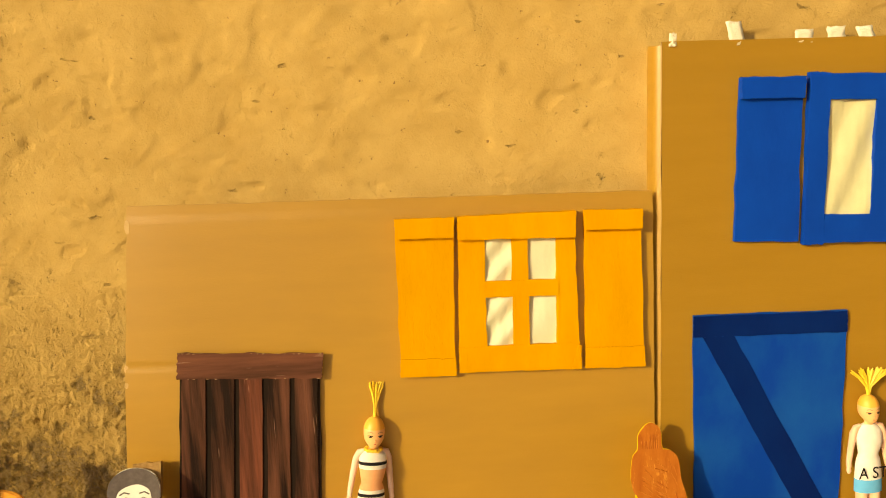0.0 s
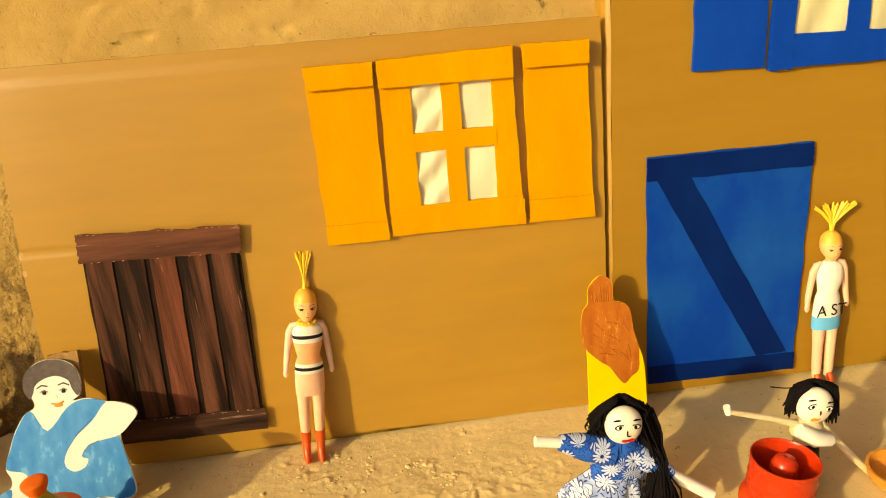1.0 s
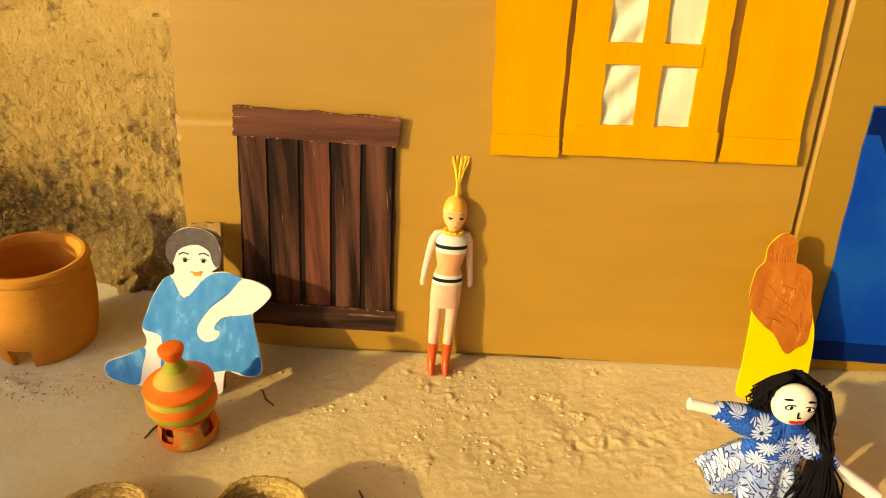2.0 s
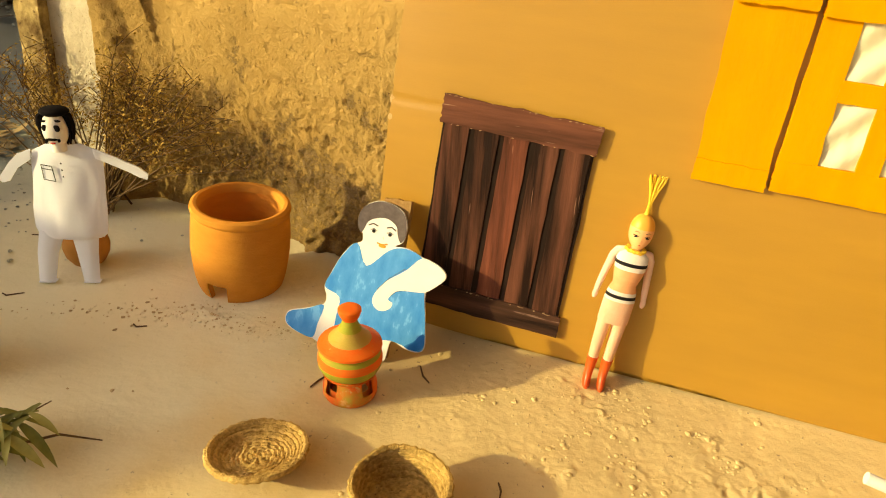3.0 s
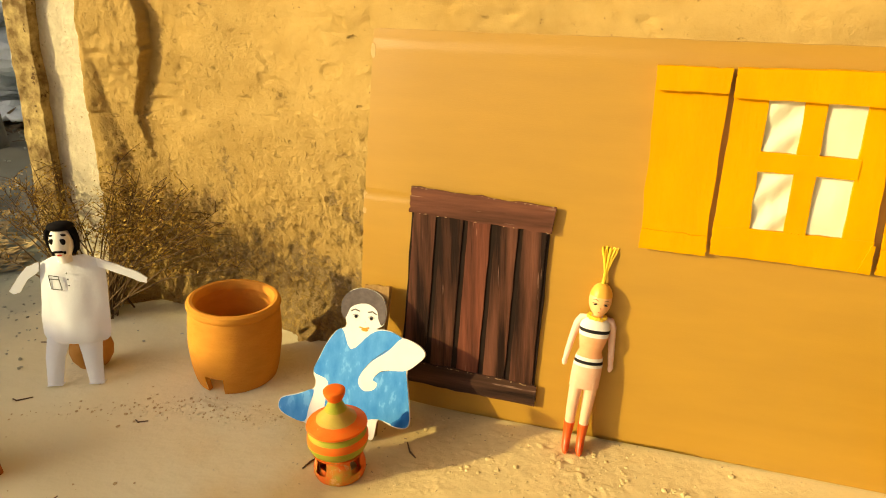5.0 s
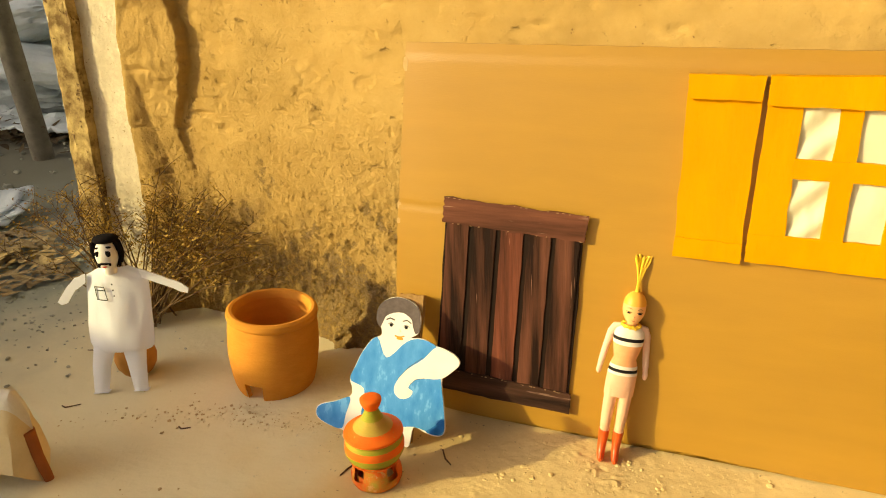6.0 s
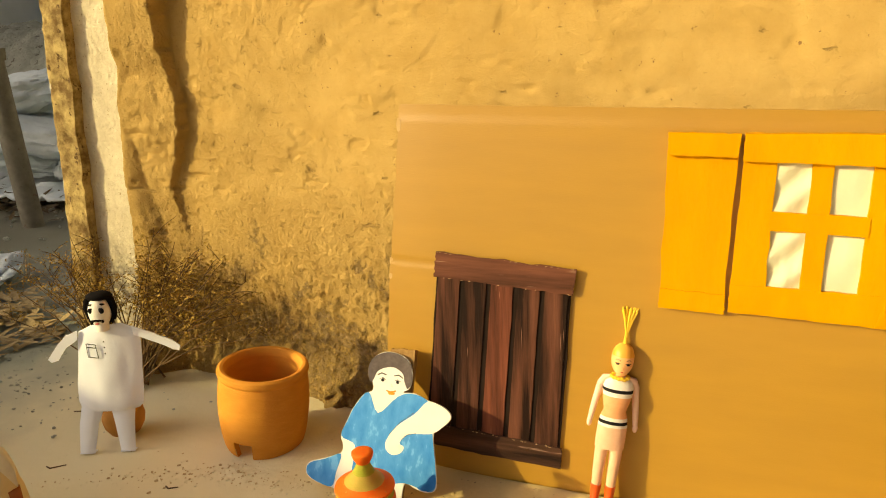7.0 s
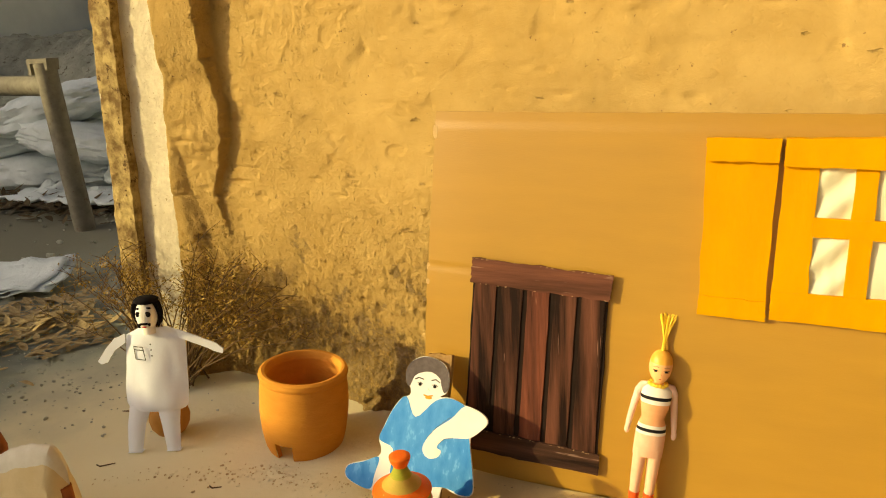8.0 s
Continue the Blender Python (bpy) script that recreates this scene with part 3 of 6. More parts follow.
slab(bm, [(-1.152, -0.05), (3.05, -0.05), (3.05, 2.75), (-1.152, 2.75)], 0.0, 0.20, bulge=lambda x, z: wall_y(x) + 0.05)
part("wall_core", bm, MUD, wall, "thick mud body of the wall")

# ---- the two cardboard houses ----
def sheet(name, corners, thick, parent, label, nx=60, nz=40, relief=None, mats=None):
    """A cardboard sheet with corners bottom left, bottom right, top right, top left; its front is at y = 0."""
    bm = bmesh.new()
    (ax, az), (bx, bz), (cx, cz), (dx, dz) = corners
    rows = []
    for side in (0, 1):
        g = []
        for j in range(nz + 1):
            v = j / nz
            line = []
            for i in range(nx + 1):
                u = i / nx
                x = (ax * (1 - u) + bx * u) * (1 - v) + (dx * (1 - u) + cx * u) * v
                z = (az * (1 - u) + bz * u) * (1 - v) + (dz * (1 - u) + cz * u) * v
                if i in (0, nx):
                    x += 0.0016 * noise.noise((z * 30, x, 3.0))
                if j == 0:
                    z += (0.0115 + 0.0045 * noise.noise((x * 5, 6.0, 3.0))) * max(0.42, min(1.0, (0.40 - x) / 0.25 if x < 0.51 else 0.6))
                if j == nz:
                    z += 0.0012 * noise.noise((x * 25, z, 3.0))
                y = relief(x, z) if relief else 0.0
                line.append(bm.verts.new((x, y + side * thick, z)))
            g.append(line)
        rows.append(g)
    f, k = rows
    for j in range(nz):
        for i in range(nx):
            bm.faces.new((f[j][i], f[j][i + 1], f[j + 1][i + 1], f[j + 1][i]))
            bm.faces.new((k[j][i + 1], k[j][i], k[j + 1][i], k[j + 1][i + 1]))
    rim = [(0, i, 0, i + 1) for i in range(nx)] + [(nz, i + 1, nz, i) for i in range(nx)]
    rim += [(j + 1, 0, j, 0) for j in range(nz)] + [(j, nx, j + 1, nx) for j in range(nz)]
    for a, b, c, d in rim:
        bm.faces.new((f[c][d], f[a][b], k[a][b], k[c][d])).material_index = 1
    return part(name, bm, mats or [CARD, CARD_EDGE], parent, label, smooth=True)


rng = random.Random(7)
LEAN_BACK = pose(0, 0.002, 0, -1.0, 0, 0)


def low_relief(x, z):
    y = 0.002 * math.sin(x * 3.0 + 1) * (z / 0.67)
    y += 0.010 * max(0.0, (-0.28 - x) / 0.15) ** 2
    y += 0.0020 * math.exp(-((z - 0.400 - 0.02 * (x + 0.4)) / 0.0035) ** 2) * (1 if x < -0.25 else 0.15)
    y += 0.018 * max(0.0, (-0.20 - x) / 0.22) ** 2 * max(0.0, 1 - z / 0.35)
    fold = max(0.0, min(1.0, (z - 0.646 + 0.014 * (x + 0.36)) / 0.006))
    y += 0.0012 * fold * fold * (3 - 2 * fold)
    return y


low_house = thing("cardboard_house", LEAN_BACK, "low brown cardboard house front leaning on a mud wall", "toy house", "cardboard houses")
sheet("house_panel", [(-0.442, -0.004), (0.508, -0.004), (0.500, 0.660), (-0.366, 0.672)], 0.004, low_house, "plain brown corrugated cardboard sheet", 150, 110, low_relief)


def board(name, corners, y_back, thick, mat, parent, label="", steps=12, amp=0.0005):
    """A hand-cut painted board whose front faces the yard."""
    bm = bmesh.new()
    slab(bm, worn(corners, rng, steps, amp), y_back - thick, y_back)
    return part(name, bm, mat, parent, label)


def lerp2(a, b, t):
    return (a[0] + (b[0] - a[0]) * t, a[1] + (b[1] - a[1]) * t)


def chip_row(parent, a, b, count, lift=0.0105):
    """Slivers of bare card along an edge where the paint has flaked off."""
    bm = bmesh.new()
    for _ in range(count):
        x, z = lerp2(a, b, rng.random())
        w, h = rng.uniform(0.0006, 0.0024), rng.uniform(0.0003, 0.0008)
        if abs(b[1] - a[1]) > abs(b[0] - a[0]):
            w, h = h, w
        z += rng.gauss(0, 0.0004)
        slab(bm, [(x - w, z - h), (x + w * 0.8, z - h * 0.7), (x + w, z + h * 0.8), (x - w * 0.7, z + h)], -lift, -lift + 0.002)
    tagged(part("worn_edge", bm, CHIP, parent, "pale chips where the paint has worn off"), kind="stuff")


def plank_door(parent):
    """The dark door: five planks on a black backing under a top and a bottom rail."""
    tl, tr, br, bl = (-0.303, 0.418), (-0.072, 0.408), (-0.090, 0.058), (-0.338, 0.062)
    bm = bmesh.new()
    slab(bm, worn([bl, br, tr, tl], rng), -0.005, 0.0015)
    door = part("door", bm, GAP, parent, "dark brown painted plank door")
    cuts = [0.0, 0.205, 0.405, 0.605, 0.80, 1.0]
    for i in range(5):
        a, b = cuts[i] + 0.019, cuts[i + 1] - 0.019
        board("plank", [lerp2(bl, br, a), lerp2(bl, br, b), lerp2(tl, tr, b), lerp2(tl, tr, a)], -0.005, 0.0022,
              PLANK_RED if i == 2 else PLANK, door, steps=14, amp=0.0004)
    board("rail", [(-0.310, 0.381), (-0.070, 0.369), (-0.065, 0.413), (-0.305, 0.426)], -0.0072, 0.003, RAIL_RED, door, "reddish brown top rail", 16, 0.0008)
    board("rail", [(-0.342, 0.055), (-0.086, 0.048), (-0.084, 0.088), (-0.330, 0.099)], -0.0072, 0.003, RAIL_DARK, door, steps=16, amp=0.0008)
    chip_row(door, (-0.303, 0.4255), (-0.066, 0.4125), 20)
    chip_row(door, (-0.310, 0.3815), (-0.070, 0.3695), 9)
    chip_row(door, (-0.328, 0.0980), (-0.085, 0.0875), 24)
    chip_row(door, (-0.084, 0.370), (-0.098, 0.100), 34, 0.0022)
    return door


plank_door(low_house)


def shutter(corners, cap_top, cap_low, mat, parent, label):
    """A shutter board with a strip across its head and its foot."""
    bl, br, tr, tl = corners
    bm = bmesh.new()
    slab(bm, worn([bl, br, tr, tl], rng), -0.008, -0.001)
    ob = part("shutter", bm, mat, parent, label)
    h = tl[1] - bl[1]
    if cap_top:
        s = 1 - cap_top / h
        board("strip", [lerp2(bl, tl, s), lerp2(br, tr, s), (tr[0] + 0.0015, tr[1] + 0.001), (tl[0] - 0.0015, tl[1] + 0.001)], -0.008, 0.0085, mat, ob)
    if cap_low:
        s = cap_low / h
        board("strip", [(bl[0] - 0.001, bl[1] - 0.001), (br[0] + 0.001, br[1] - 0.001), lerp2(br, tr, s), lerp2(bl, tl, s)], -0.008, 0.0022, mat, ob)
    return ob


def curtain(x0, x1, z0, z1, mat, parent, phase, slant, depth=0.0022, folds=2.2):
    """A gathered cloth behind a window opening."""
    bm = bmesh.new()
    nx, nz = 36, 36
    g = []
    for j in range(nz + 1):
        v = j / nz
        line = []
        for i in range(nx + 1):
            u = i / nx
            w = math.sin((u * folds + v * slant) * 2 * math.pi + phase) + 0.4 * fbm(u * 4 + phase, v * 2.5, phase, 3)
            line.append(bm.verts.new((x0 + (x1 - x0) * u, -0.0036 - depth * max(0.0, min(1.15, (w + 1) / 2)), z0 + (z1 - z0) * v)))
        g.append(line)
    for j in range(nz):
        for i in range(nx):
            bm.faces.new((g[j][i], g[j][i + 1], g[j + 1][i + 1], g[j + 1][i]))
    return part("curtain", bm, mat, parent, "pale gathered cloth behind the window bars", smooth=True)


def yellow_window(parent):
    bm = bmesh.new()
    slab(bm, worn([(0.163, 0.405), (0.212, 0.405), (0.212, 0.600), (0.169, 0.600)], rng), -0.010, -0.001)
    win = part("window", bm, YELLOW, parent, "yellow painted window with four lights")
    for c in ([(0.331, 0.405), (0.370, 0.405), (0.364, 0.600), (0.332, 0.600)], [(0.257, 0.405), (0.285, 0.405), (0.284, 0.600), (0.257, 0.600)]):
        board("stile", c, -0.001, 0.009, YELLOW, win)
    board("rail", [(0.163, 0.365), (0.372, 0.360), (0.371, 0.407), (0.163, 0.409)], -0.001, 0.0095, YELLOW, win)
    board("rail", [(0.167, 0.594), (0.364, 0.590), (0.365, 0.634), (0.168, 0.632)], -0.001, 0.0170, YELLOW, win)
    board("rail", [(0.209, 0.494), (0.335, 0.491), (0.335, 0.519), (0.210, 0.522)], -0.001, 0.0102, YELLOW, win)
    board("patch", [(0.357, 0.361), (0.373, 0.360), (0.373, 0.402), (0.368, 0.402)], -0.0105, 0.0022, YELLOW, win)
    curtain(0.205, 0.270, 0.400, 0.600, WHITECLOTH, win, 0.3, -3.4, 0.0052, 1.1)
    curtain(0.272, 0.338, 0.400, 0.600, WHITECLOTH, win, 2.0, -1.6, 0.0024, 0.6)
    return win


shutter([(0.063, 0.363), (0.157, 0.361), (0.1615, 0.631), (0.066, 0.632)], 0.032, 0.030, YELLOW, low_house, "yellow painted shutter hung open")
shutter([(0.381, 0.361), (0.484, 0.358), (0.476, 0.631), (0.380, 0.633)], 0.032, 0.036, YELLOW, low_house, "yellow painted shutter hung open")
yellow_window(low_house)
for x, z, w, h in ((-0.3690, 0.638, 0.0040, 0.022), (-0.3970, 0.398, 0.0030, 0.014), (-0.3995, 0.370, 0.0030, 0.010)):
    bm = bmesh.new()
    slab(bm, smooth_ring([(x - w, z - h * 0.1), (x - w * 0.3, z - h * 0.5), (x + 0.003, z - h * 0.35), (x + 0.004, z + h * 0.4), (x - w * 0.35, z + h * 0.5)], 3), low_relief(x, z) - 0.0006, low_relief(x, z) + 0.0030)
    part("torn_edge", bm, CARD_PALE, low_house, "torn pale paper layer at the edge")

def tall_relief(x, z):
    return 0.0025 * math.sin(x * 4 + 0.6) * (z / 0.9) + 0.0006 * noise.noise((x * 9, z * 5, 2.0))


tall_house = thing("cardboard_house", pose(0, 0.006, 0, -1.0, 0, 0), "tall brown cardboard house front with blue door and window", "toy house", "cardboard houses")
sheet("house_panel", [(0.519, -0.004), (1.52, -0.004), (1.50, 0.894), (0.515, 0.902)], 0.004, tall_house, "plain brown corrugated cardboard sheet", 150, 130, tall_relief, [CARD_TALL, CARD_EDGE])
bm = bmesh.new()
nz = 40
g = []
for j in range(nz + 1):
    v = j / nz
    z = -0.004 + 0.900 * v
    w = 0.0015 * noise.noise((z * 9, 3.0, 1.0))
    g.append([bm.verts.new((0.5185 - 0.0038 * v + a + w, y, z + 0.004 * s)) for a, y, s in ((0, 0.0005, 0), (-0.004, 0.0022, 0), (-0.009, 0.0070, 0), (-0.0112, 0.022, 0.3), (-0.008, 0.052, 1), (0.001, 0.052, 1), (0.001, 0.005, 0))])
for a, b in zip(g, g[1:]):
    for i in range(7):
        k = (i + 1) % 7
        bm.faces.new((a[i], a[k], b[k], b[i]))
part("side_flap", bm, CARD, tall_house, "folded side flap of the cardboard", smooth=True)


def blue_door(parent):
    tl, tr, br, bl = (0.572, 0.440), (0.846, 0.436), (0.847, 0.018), (0.580, 0.027)
    bm = bmesh.new()
    slab(bm, worn([bl, br, tr, tl], rng, 14, 0.0007), -0.006, -0.001)
    door = part("door", bm, BLUE_MID, parent, "blue painted plank door with navy braces")
    board("brace", [(0.588, 0.4015), (0.644, 0.4015), (0.832, 0.0555), (0.776, 0.0555)], -0.006, 0.0010, NAVY, door, "navy diagonal brace", 14, 0.0008)
    board("rail", [(0.571, 0.402), (0.847, 0.397), (0.846, 0.435), (0.572, 0.439)], -0.006, 0.0016, NAVY, door, "navy top rail", 14, 0.0006)
    board("rail", [(0.580, 0.0275), (0.848, 0.018), (0.847, 0.052), (0.579, 0.062)], -0.006, 0.0016, NAVY, door, "navy bottom rail", 14, 0.0006)
    return door


def blue_window(parent):
    bm = bmesh.new()
    slab(bm, worn([(0.759, 0.556), (0.794, 0.556), (0.795, 0.842), (0.760, 0.844)], rng), -0.0125, -0.001)
    win = part("window", bm, BLUE, parent, "blue painted window with cream curtains")
    board("stile", [(0.998, 0.553), (1.040, 0.551), (1.038, 0.834), (0.997, 0.836)], -0.001, 0.012, BLUE, win)
    board("stile", [(0.876, 0.600), (0.911, 0.600), (0.910, 0.800), (0.877, 0.800)], -0.001, 0.0105, BLUE, win)
    board("rail", [(0.7945, 0.558), (0.9975, 0.553), (0.9975, 0.598), (0.7945, 0.607)], -0.001, 0.0112, BLUE, win)
    board("rail", [(0.7955, 0.799), (0.9965, 0.792), (0.9965, 0.836), (0.7955, 0.841)], -0.001, 0.0112, BLUE, win)
    curtain(0.790, 0.880, 0.598, 0.805, SATIN, win, 1.2, -1.15, 0.0050, 1.3)
    curtain(0.905, 1.002, 0.592, 0.800, SATIN, win, 0.2, -0.55, 0.0050, 1.5)
    return win


blue_door(tall_house)
blue_window(tall_house)
shutter([(0.640, 0.567), (0.752, 0.562), (0.750, 0.837), (0.644, 0.839)], 0.034, 0, BLUE, tall_house, "blue painted shutter hung open")
shutter([(1.050, 0.553), (1.160, 0.553), (1.156, 0.832), (1.048, 0.834)], 0.034, 0, BLUE, tall_house, "blue painted shutter hung open")
for x, w, h, bend in ((0.532, 0.012, 0.022, 0.3), (0.642, 0.026, 0.038, -0.5), (0.752, 0.030, 0.022, 0.4), (0.808, 0.030, 0.025, 0.2), (0.862, 0.028, 0.024, -0.3)):
    bm = bmesh.new()
    g = []
    for j in range(7):
        v = j / 6
        g.append([bm.verts.new((x + (u - 0.5) * w * (1 + 0.12 * noise.noise((u * 3, v * 4, x * 9))) + bend * 0.012 * v, 0.006 + 0.004 * noise.noise((u * 4 + x * 7, v * 4, 1)) - 0.006 * (1 - v), 0.893 + h * v + 0.003 * noise.noise((u * 5, v, x * 5)))) for u in (0, 0.25, 0.5, 0.75, 1)])
    for a, b in zip(g, g[1:]):
        for i in range(4):
            bm.faces.new((a[i], a[i + 1], b[i + 1], b[i]))
    ob = part("tape_tab", bm, TISSUE, tall_house, "crumpled white paper tape", smooth=True)
    ob.modifiers.new("thick", "SOLIDIFY").thickness = 0.0012

# ---- dolls and cut-out figures: each one plain mesh ----
def letters(bm, text, size, m, mat):
    """Adds flat lettering to a mesh under construction."""
    cu = bpy.data.curves.new("lettering", "FONT")
    cu.body, cu.size, cu.align_x, cu.extrude = text, size, "CENTER", 0.0002
    ob = bpy.data.objects.new("lettering", cu)
    me = bpy.data.meshes.new_from_object(ob)
    me.transform(m)
    before = len(bm.faces)
    bm.from_mesh(me)
    bm.faces.ensure_lookup_table()
    for f in bm.faces[before:]:
        f.material_index = mat
    bpy.data.objects.remove(ob)
    bpy.data.meshes.remove(me)
    bpy.data.curves.remove(cu)


def loft(bm, rings, seg=24, caps=True):
    """Ellipses (x, y, z, rx, ry, material) joined upwards."""
    made = [[bm.verts.new((x + rx * math.cos(2 * math.pi * i / seg), y + ry * math.sin(2 * math.pi * i / seg), z)) for i in range(seg)] for x, y, z, rx, ry, _ in rings]
    for a, b, r in zip(made, made[1:], rings):
        for i in range(seg):
            j = (i + 1) % seg
            bm.faces.new((a[i], a[j], b[j], b[i])).material_index = r[5]
    if caps:
        bm.faces.new(made[0][::-1]).material_index = rings[0][5]
        bm.faces.new(made[-1]).material_index = rings[-1][5]


def plastic_doll(name, m, label, outfit, fan, lean, arm_back, seed):
    """A slim plastic doll about 30 cm tall with an upright tuft of hair. Materials: skin, top, band, legs, shoes, hair, ink, hips, arms, lip, scalp."""
    r = random.Random(seed)
    knit = outfit == "boots"
    bm = bmesh.new()
    top = 0.050 if knit else 0.020
    for s in (-1, 1):
        loft(bm, [(s * 0.0135, 0, top - 0.012, 0.0098, 0.0095, 3), (s * 0.0140, 0, top + 0.006, 0.0096, 0.0098, 3), (s * 0.0142, 0, 0.075, 0.0108, 0.0108, 3), (s * 0.0140, 0, 0.105, 0.0124, 0.0122, 3), (s * 0.0132, 0, 0.130, 0.0134, 0.0140, 3)], 18)
        loft(bm, [(s * 0.0140, -0.011, 0.000, 0.0060, 0.0165, 4), (s * 0.0140, -0.011, 0.005, 0.0076, 0.0180, 4), (s * 0.0140, -0.007, 0.012, 0.0080, 0.0140, 4), (s * 0.0138, -0.002, 0.022 if knit else 0.017, 0.0084, 0.0100, 4),
                  (s * 0.0138, -0.001, top, 0.0108 if knit else 0.0096, 0.0106, 4)], 18)
        a = arm_back
        tube(bm, [(s * 0.018, 0.001, 0.2400), (s * 0.0275, a * 0.4, 0.2360), (s * 0.0330, a * 0.7, 0.2250), (s * 0.0375, a, 0.200), (s * 0.0420, a, 0.172), (s * 0.0435, a - 0.002, 0.160)], [0.0045, 0.0070, 0.0076, 0.0066, 0.0058, 0.0048], 14, 8)
        ball(bm, (s * 0.0442, a - 0.003, 0.1555), (0.0052, 0.0040, 0.0085), 8, 12, 8)
    loft(bm, [(0, 0, 0.118 if knit else 0.111, 0.0282 if knit else 0.0310, 0.0155, 7), (0, 0, 0.140 if knit else 0.137, 0.0285 if knit else 0.0300, 0.0165, 7 if knit else 1), (0, 0, 0.1575, 0.0282, 0.0160, 2), (0, 0, 0.1625, 0.0276, 0.0157, 6), (0, 0, 0.1680, 0.0268, 0.0152, 2), (0, 0, 0.1740, 0.0255, 0.0150, 1),
              (0, 0.000, 0.184, 0.0212, 0.0138, 1), (0, -0.003, 0.202, 0.0256, 0.0176, 1), (0, -0.003, 0.212, 0.0278, 0.0168, 2), (0, -0.002, 0.2185, 0.0286, 0.0158, 6),
              (0, -0.0015, 0.2240, 0.0288, 0.0150, 2), (0, 0, 0.234, 0.0270, 0.0128, 2), (0, 0, 0.240, 0.0195, 0.0108, 2), (0, 0, 0.2435, 0.0110, 0.0095, 2)], 28)
    if knit:
        for k in range(18):
            b = 2 * math.pi * k / 18
            ball(bm, (0.0155 * math.cos(b), 0.0125 * math.sin(b) - 0.001, 0.2425 + r.uniform(-0.0012, 0.0012)), (0.0046, 0.0042, 0.0034), 5, 8, 5)
    loft(bm, [(0, 0, 0.240, 0.0095, 0.0090, 0), (0, 0, 0.248, 0.0082, 0.0082, 0), (0, 0, 0.258, 0.0080, 0.0080, 0)], 16)
    skull = [(0.2478, 0.0042, 0.0045, -0.0100), (0.2492, 0.0078, 0.0082, -0.0084), (0.2520, 0.0112, 0.0122, -0.0062), (0.2565, 0.0150, 0.0162, -0.0036), (0.2620, 0.0180, 0.0190, -0.0014), (0.2690, 0.0198, 0.0205, 0.0),
             (0.2765, 0.0203, 0.0212, 0.0006), (0.2830, 0.0200, 0.0210, 0.0010), (0.2900, 0.0184, 0.0194, 0.0014), (0.2960, 0.0152, 0.0160, 0.0016), (0.3005, 0.0108, 0.0114, 0.0016), (0.3035, 0.0055, 0.0058, 0.0016)]
    loft(bm, [(0, y, z, rx, ry, 10 if z > 0.2828 else 0) for z, rx, ry, y in skull], 28)
    for s in (-1, 1):
        ball(bm, (s * 0.0086, -0.0184, 0.2705), (0.0042, 0.0012, 0.0015), 6, 10, 6)
        tube(bm, [(s * 0.0048, -0.0199, 0.2718), (s * 0.0090, -0.0190, 0.2728), (s * 0.0140, -0.0156, 0.2722)], 0.0006, 6, 6)
        tube(bm, [(s * 0.0046, -0.0204, 0.2775), (s * 0.0092, -0.0192, 0.2796), (s * 0.0136, -0.0162, 0.2780)], 0.0003, 6, 6)
    ball(bm, (0, -0.0188, 0.2570), (0.0034, 0.0012, 0.0014), 9, 10, 6)
    ball(bm, (0, -0.0205, 0.2640), (0.0014, 0.0018, 0.0024), 0, 10, 7)
    tube(bm, [(0, 0.002, 0.301), (0, 0.002, 0.311)], [0.0042, 0.0032], 10, 5)
    for k in range(58):
        a = r.uniform(-1, 1)
        clump = (math.floor(a * 2.0 + 0.5) / 2.0) * 0.5 + a * 0.5
        out = lean + fan * clump
        rise = (0.060 if knit else 0.050) * r.uniform(0.90, 1.04) - 0.35 * abs(out) ** 1.4
        b = r.uniform(-0.005, 0.005)
        tube(bm, [(0.0015 * a, 0.002 + b * 0.3, 0.304), (out * 0.12, 0.003 + b * 0.5, 0.304 + rise * 0.32), (out * 0.52, 0.004 + b, 0.304 + rise * 0.72), (out, 0.005 + b, 0.304 + rise)],
             [0.0014, 0.0015, 0.0017, 0.0012], 5, 5)
    if not knit:
        letters(bm, "A ST", 0.0320, pose(0.000, -0.0180, 0.1420, 90), 6)
    for v in bm.verts:
        if v.co.z > 0.2445:
            v.co = Vector((v.co.x * 1.06, v.co.y * 0.96, 0.2445 + (v.co.z - 0.2445) * (0.92 if v.co.z < 0.305 else 0.95)))
        elif v.co.z < 0.021 and not knit:
            side = 0.0140 if v.co.x > 0 else -0.0140
            v.co = Vector((side + (v.co.x - side) * 0.86, v.co.y * 0.66, v.co.z))
    mats = [SKIN, PEACH if knit else KNITWHITE, KNITWHITE, PINK if knit else FLESH, REDBOOT, BLOND, INK, PINK if knit else SKYBLUE, KNITPINK if knit else FLESH, REDLIP, CAP]
    if not knit:
        for f in bm.faces:
            if f.material_index == 6 and len(f.verts) == 4 and max(v.co.z for v in f.verts) < 0.23 and f.calc_area() > 1e-5:
                f.material_index = 1
    ob = finish(name, bm, mats, smooth=True)
    ob.matrix_basis = m
    return tagged(ob, label, "doll", "plastic dolls")


plastic_doll("doll", pose(-0.014, -0.0350, 0.0, -5.2, 6.6, 10) @ Matrix.Diagonal((0.84, 0.86, 1.0, 1.0)), "plastic doll in pink knit and red boots leaning on cardboard", "boots", 0.014, 0.001, 0.010, 3)
plastic_doll("doll", pose(0.893, -0.0180, 0.0, -2.0, -1.8, 0) @ Matrix.Diagonal((0.81, 0.84, 0.95, 1.0)), "plastic doll in white top and blue skirt leaning on cardboard", "skirt", 0.042, 0.006, 0.002, 4)


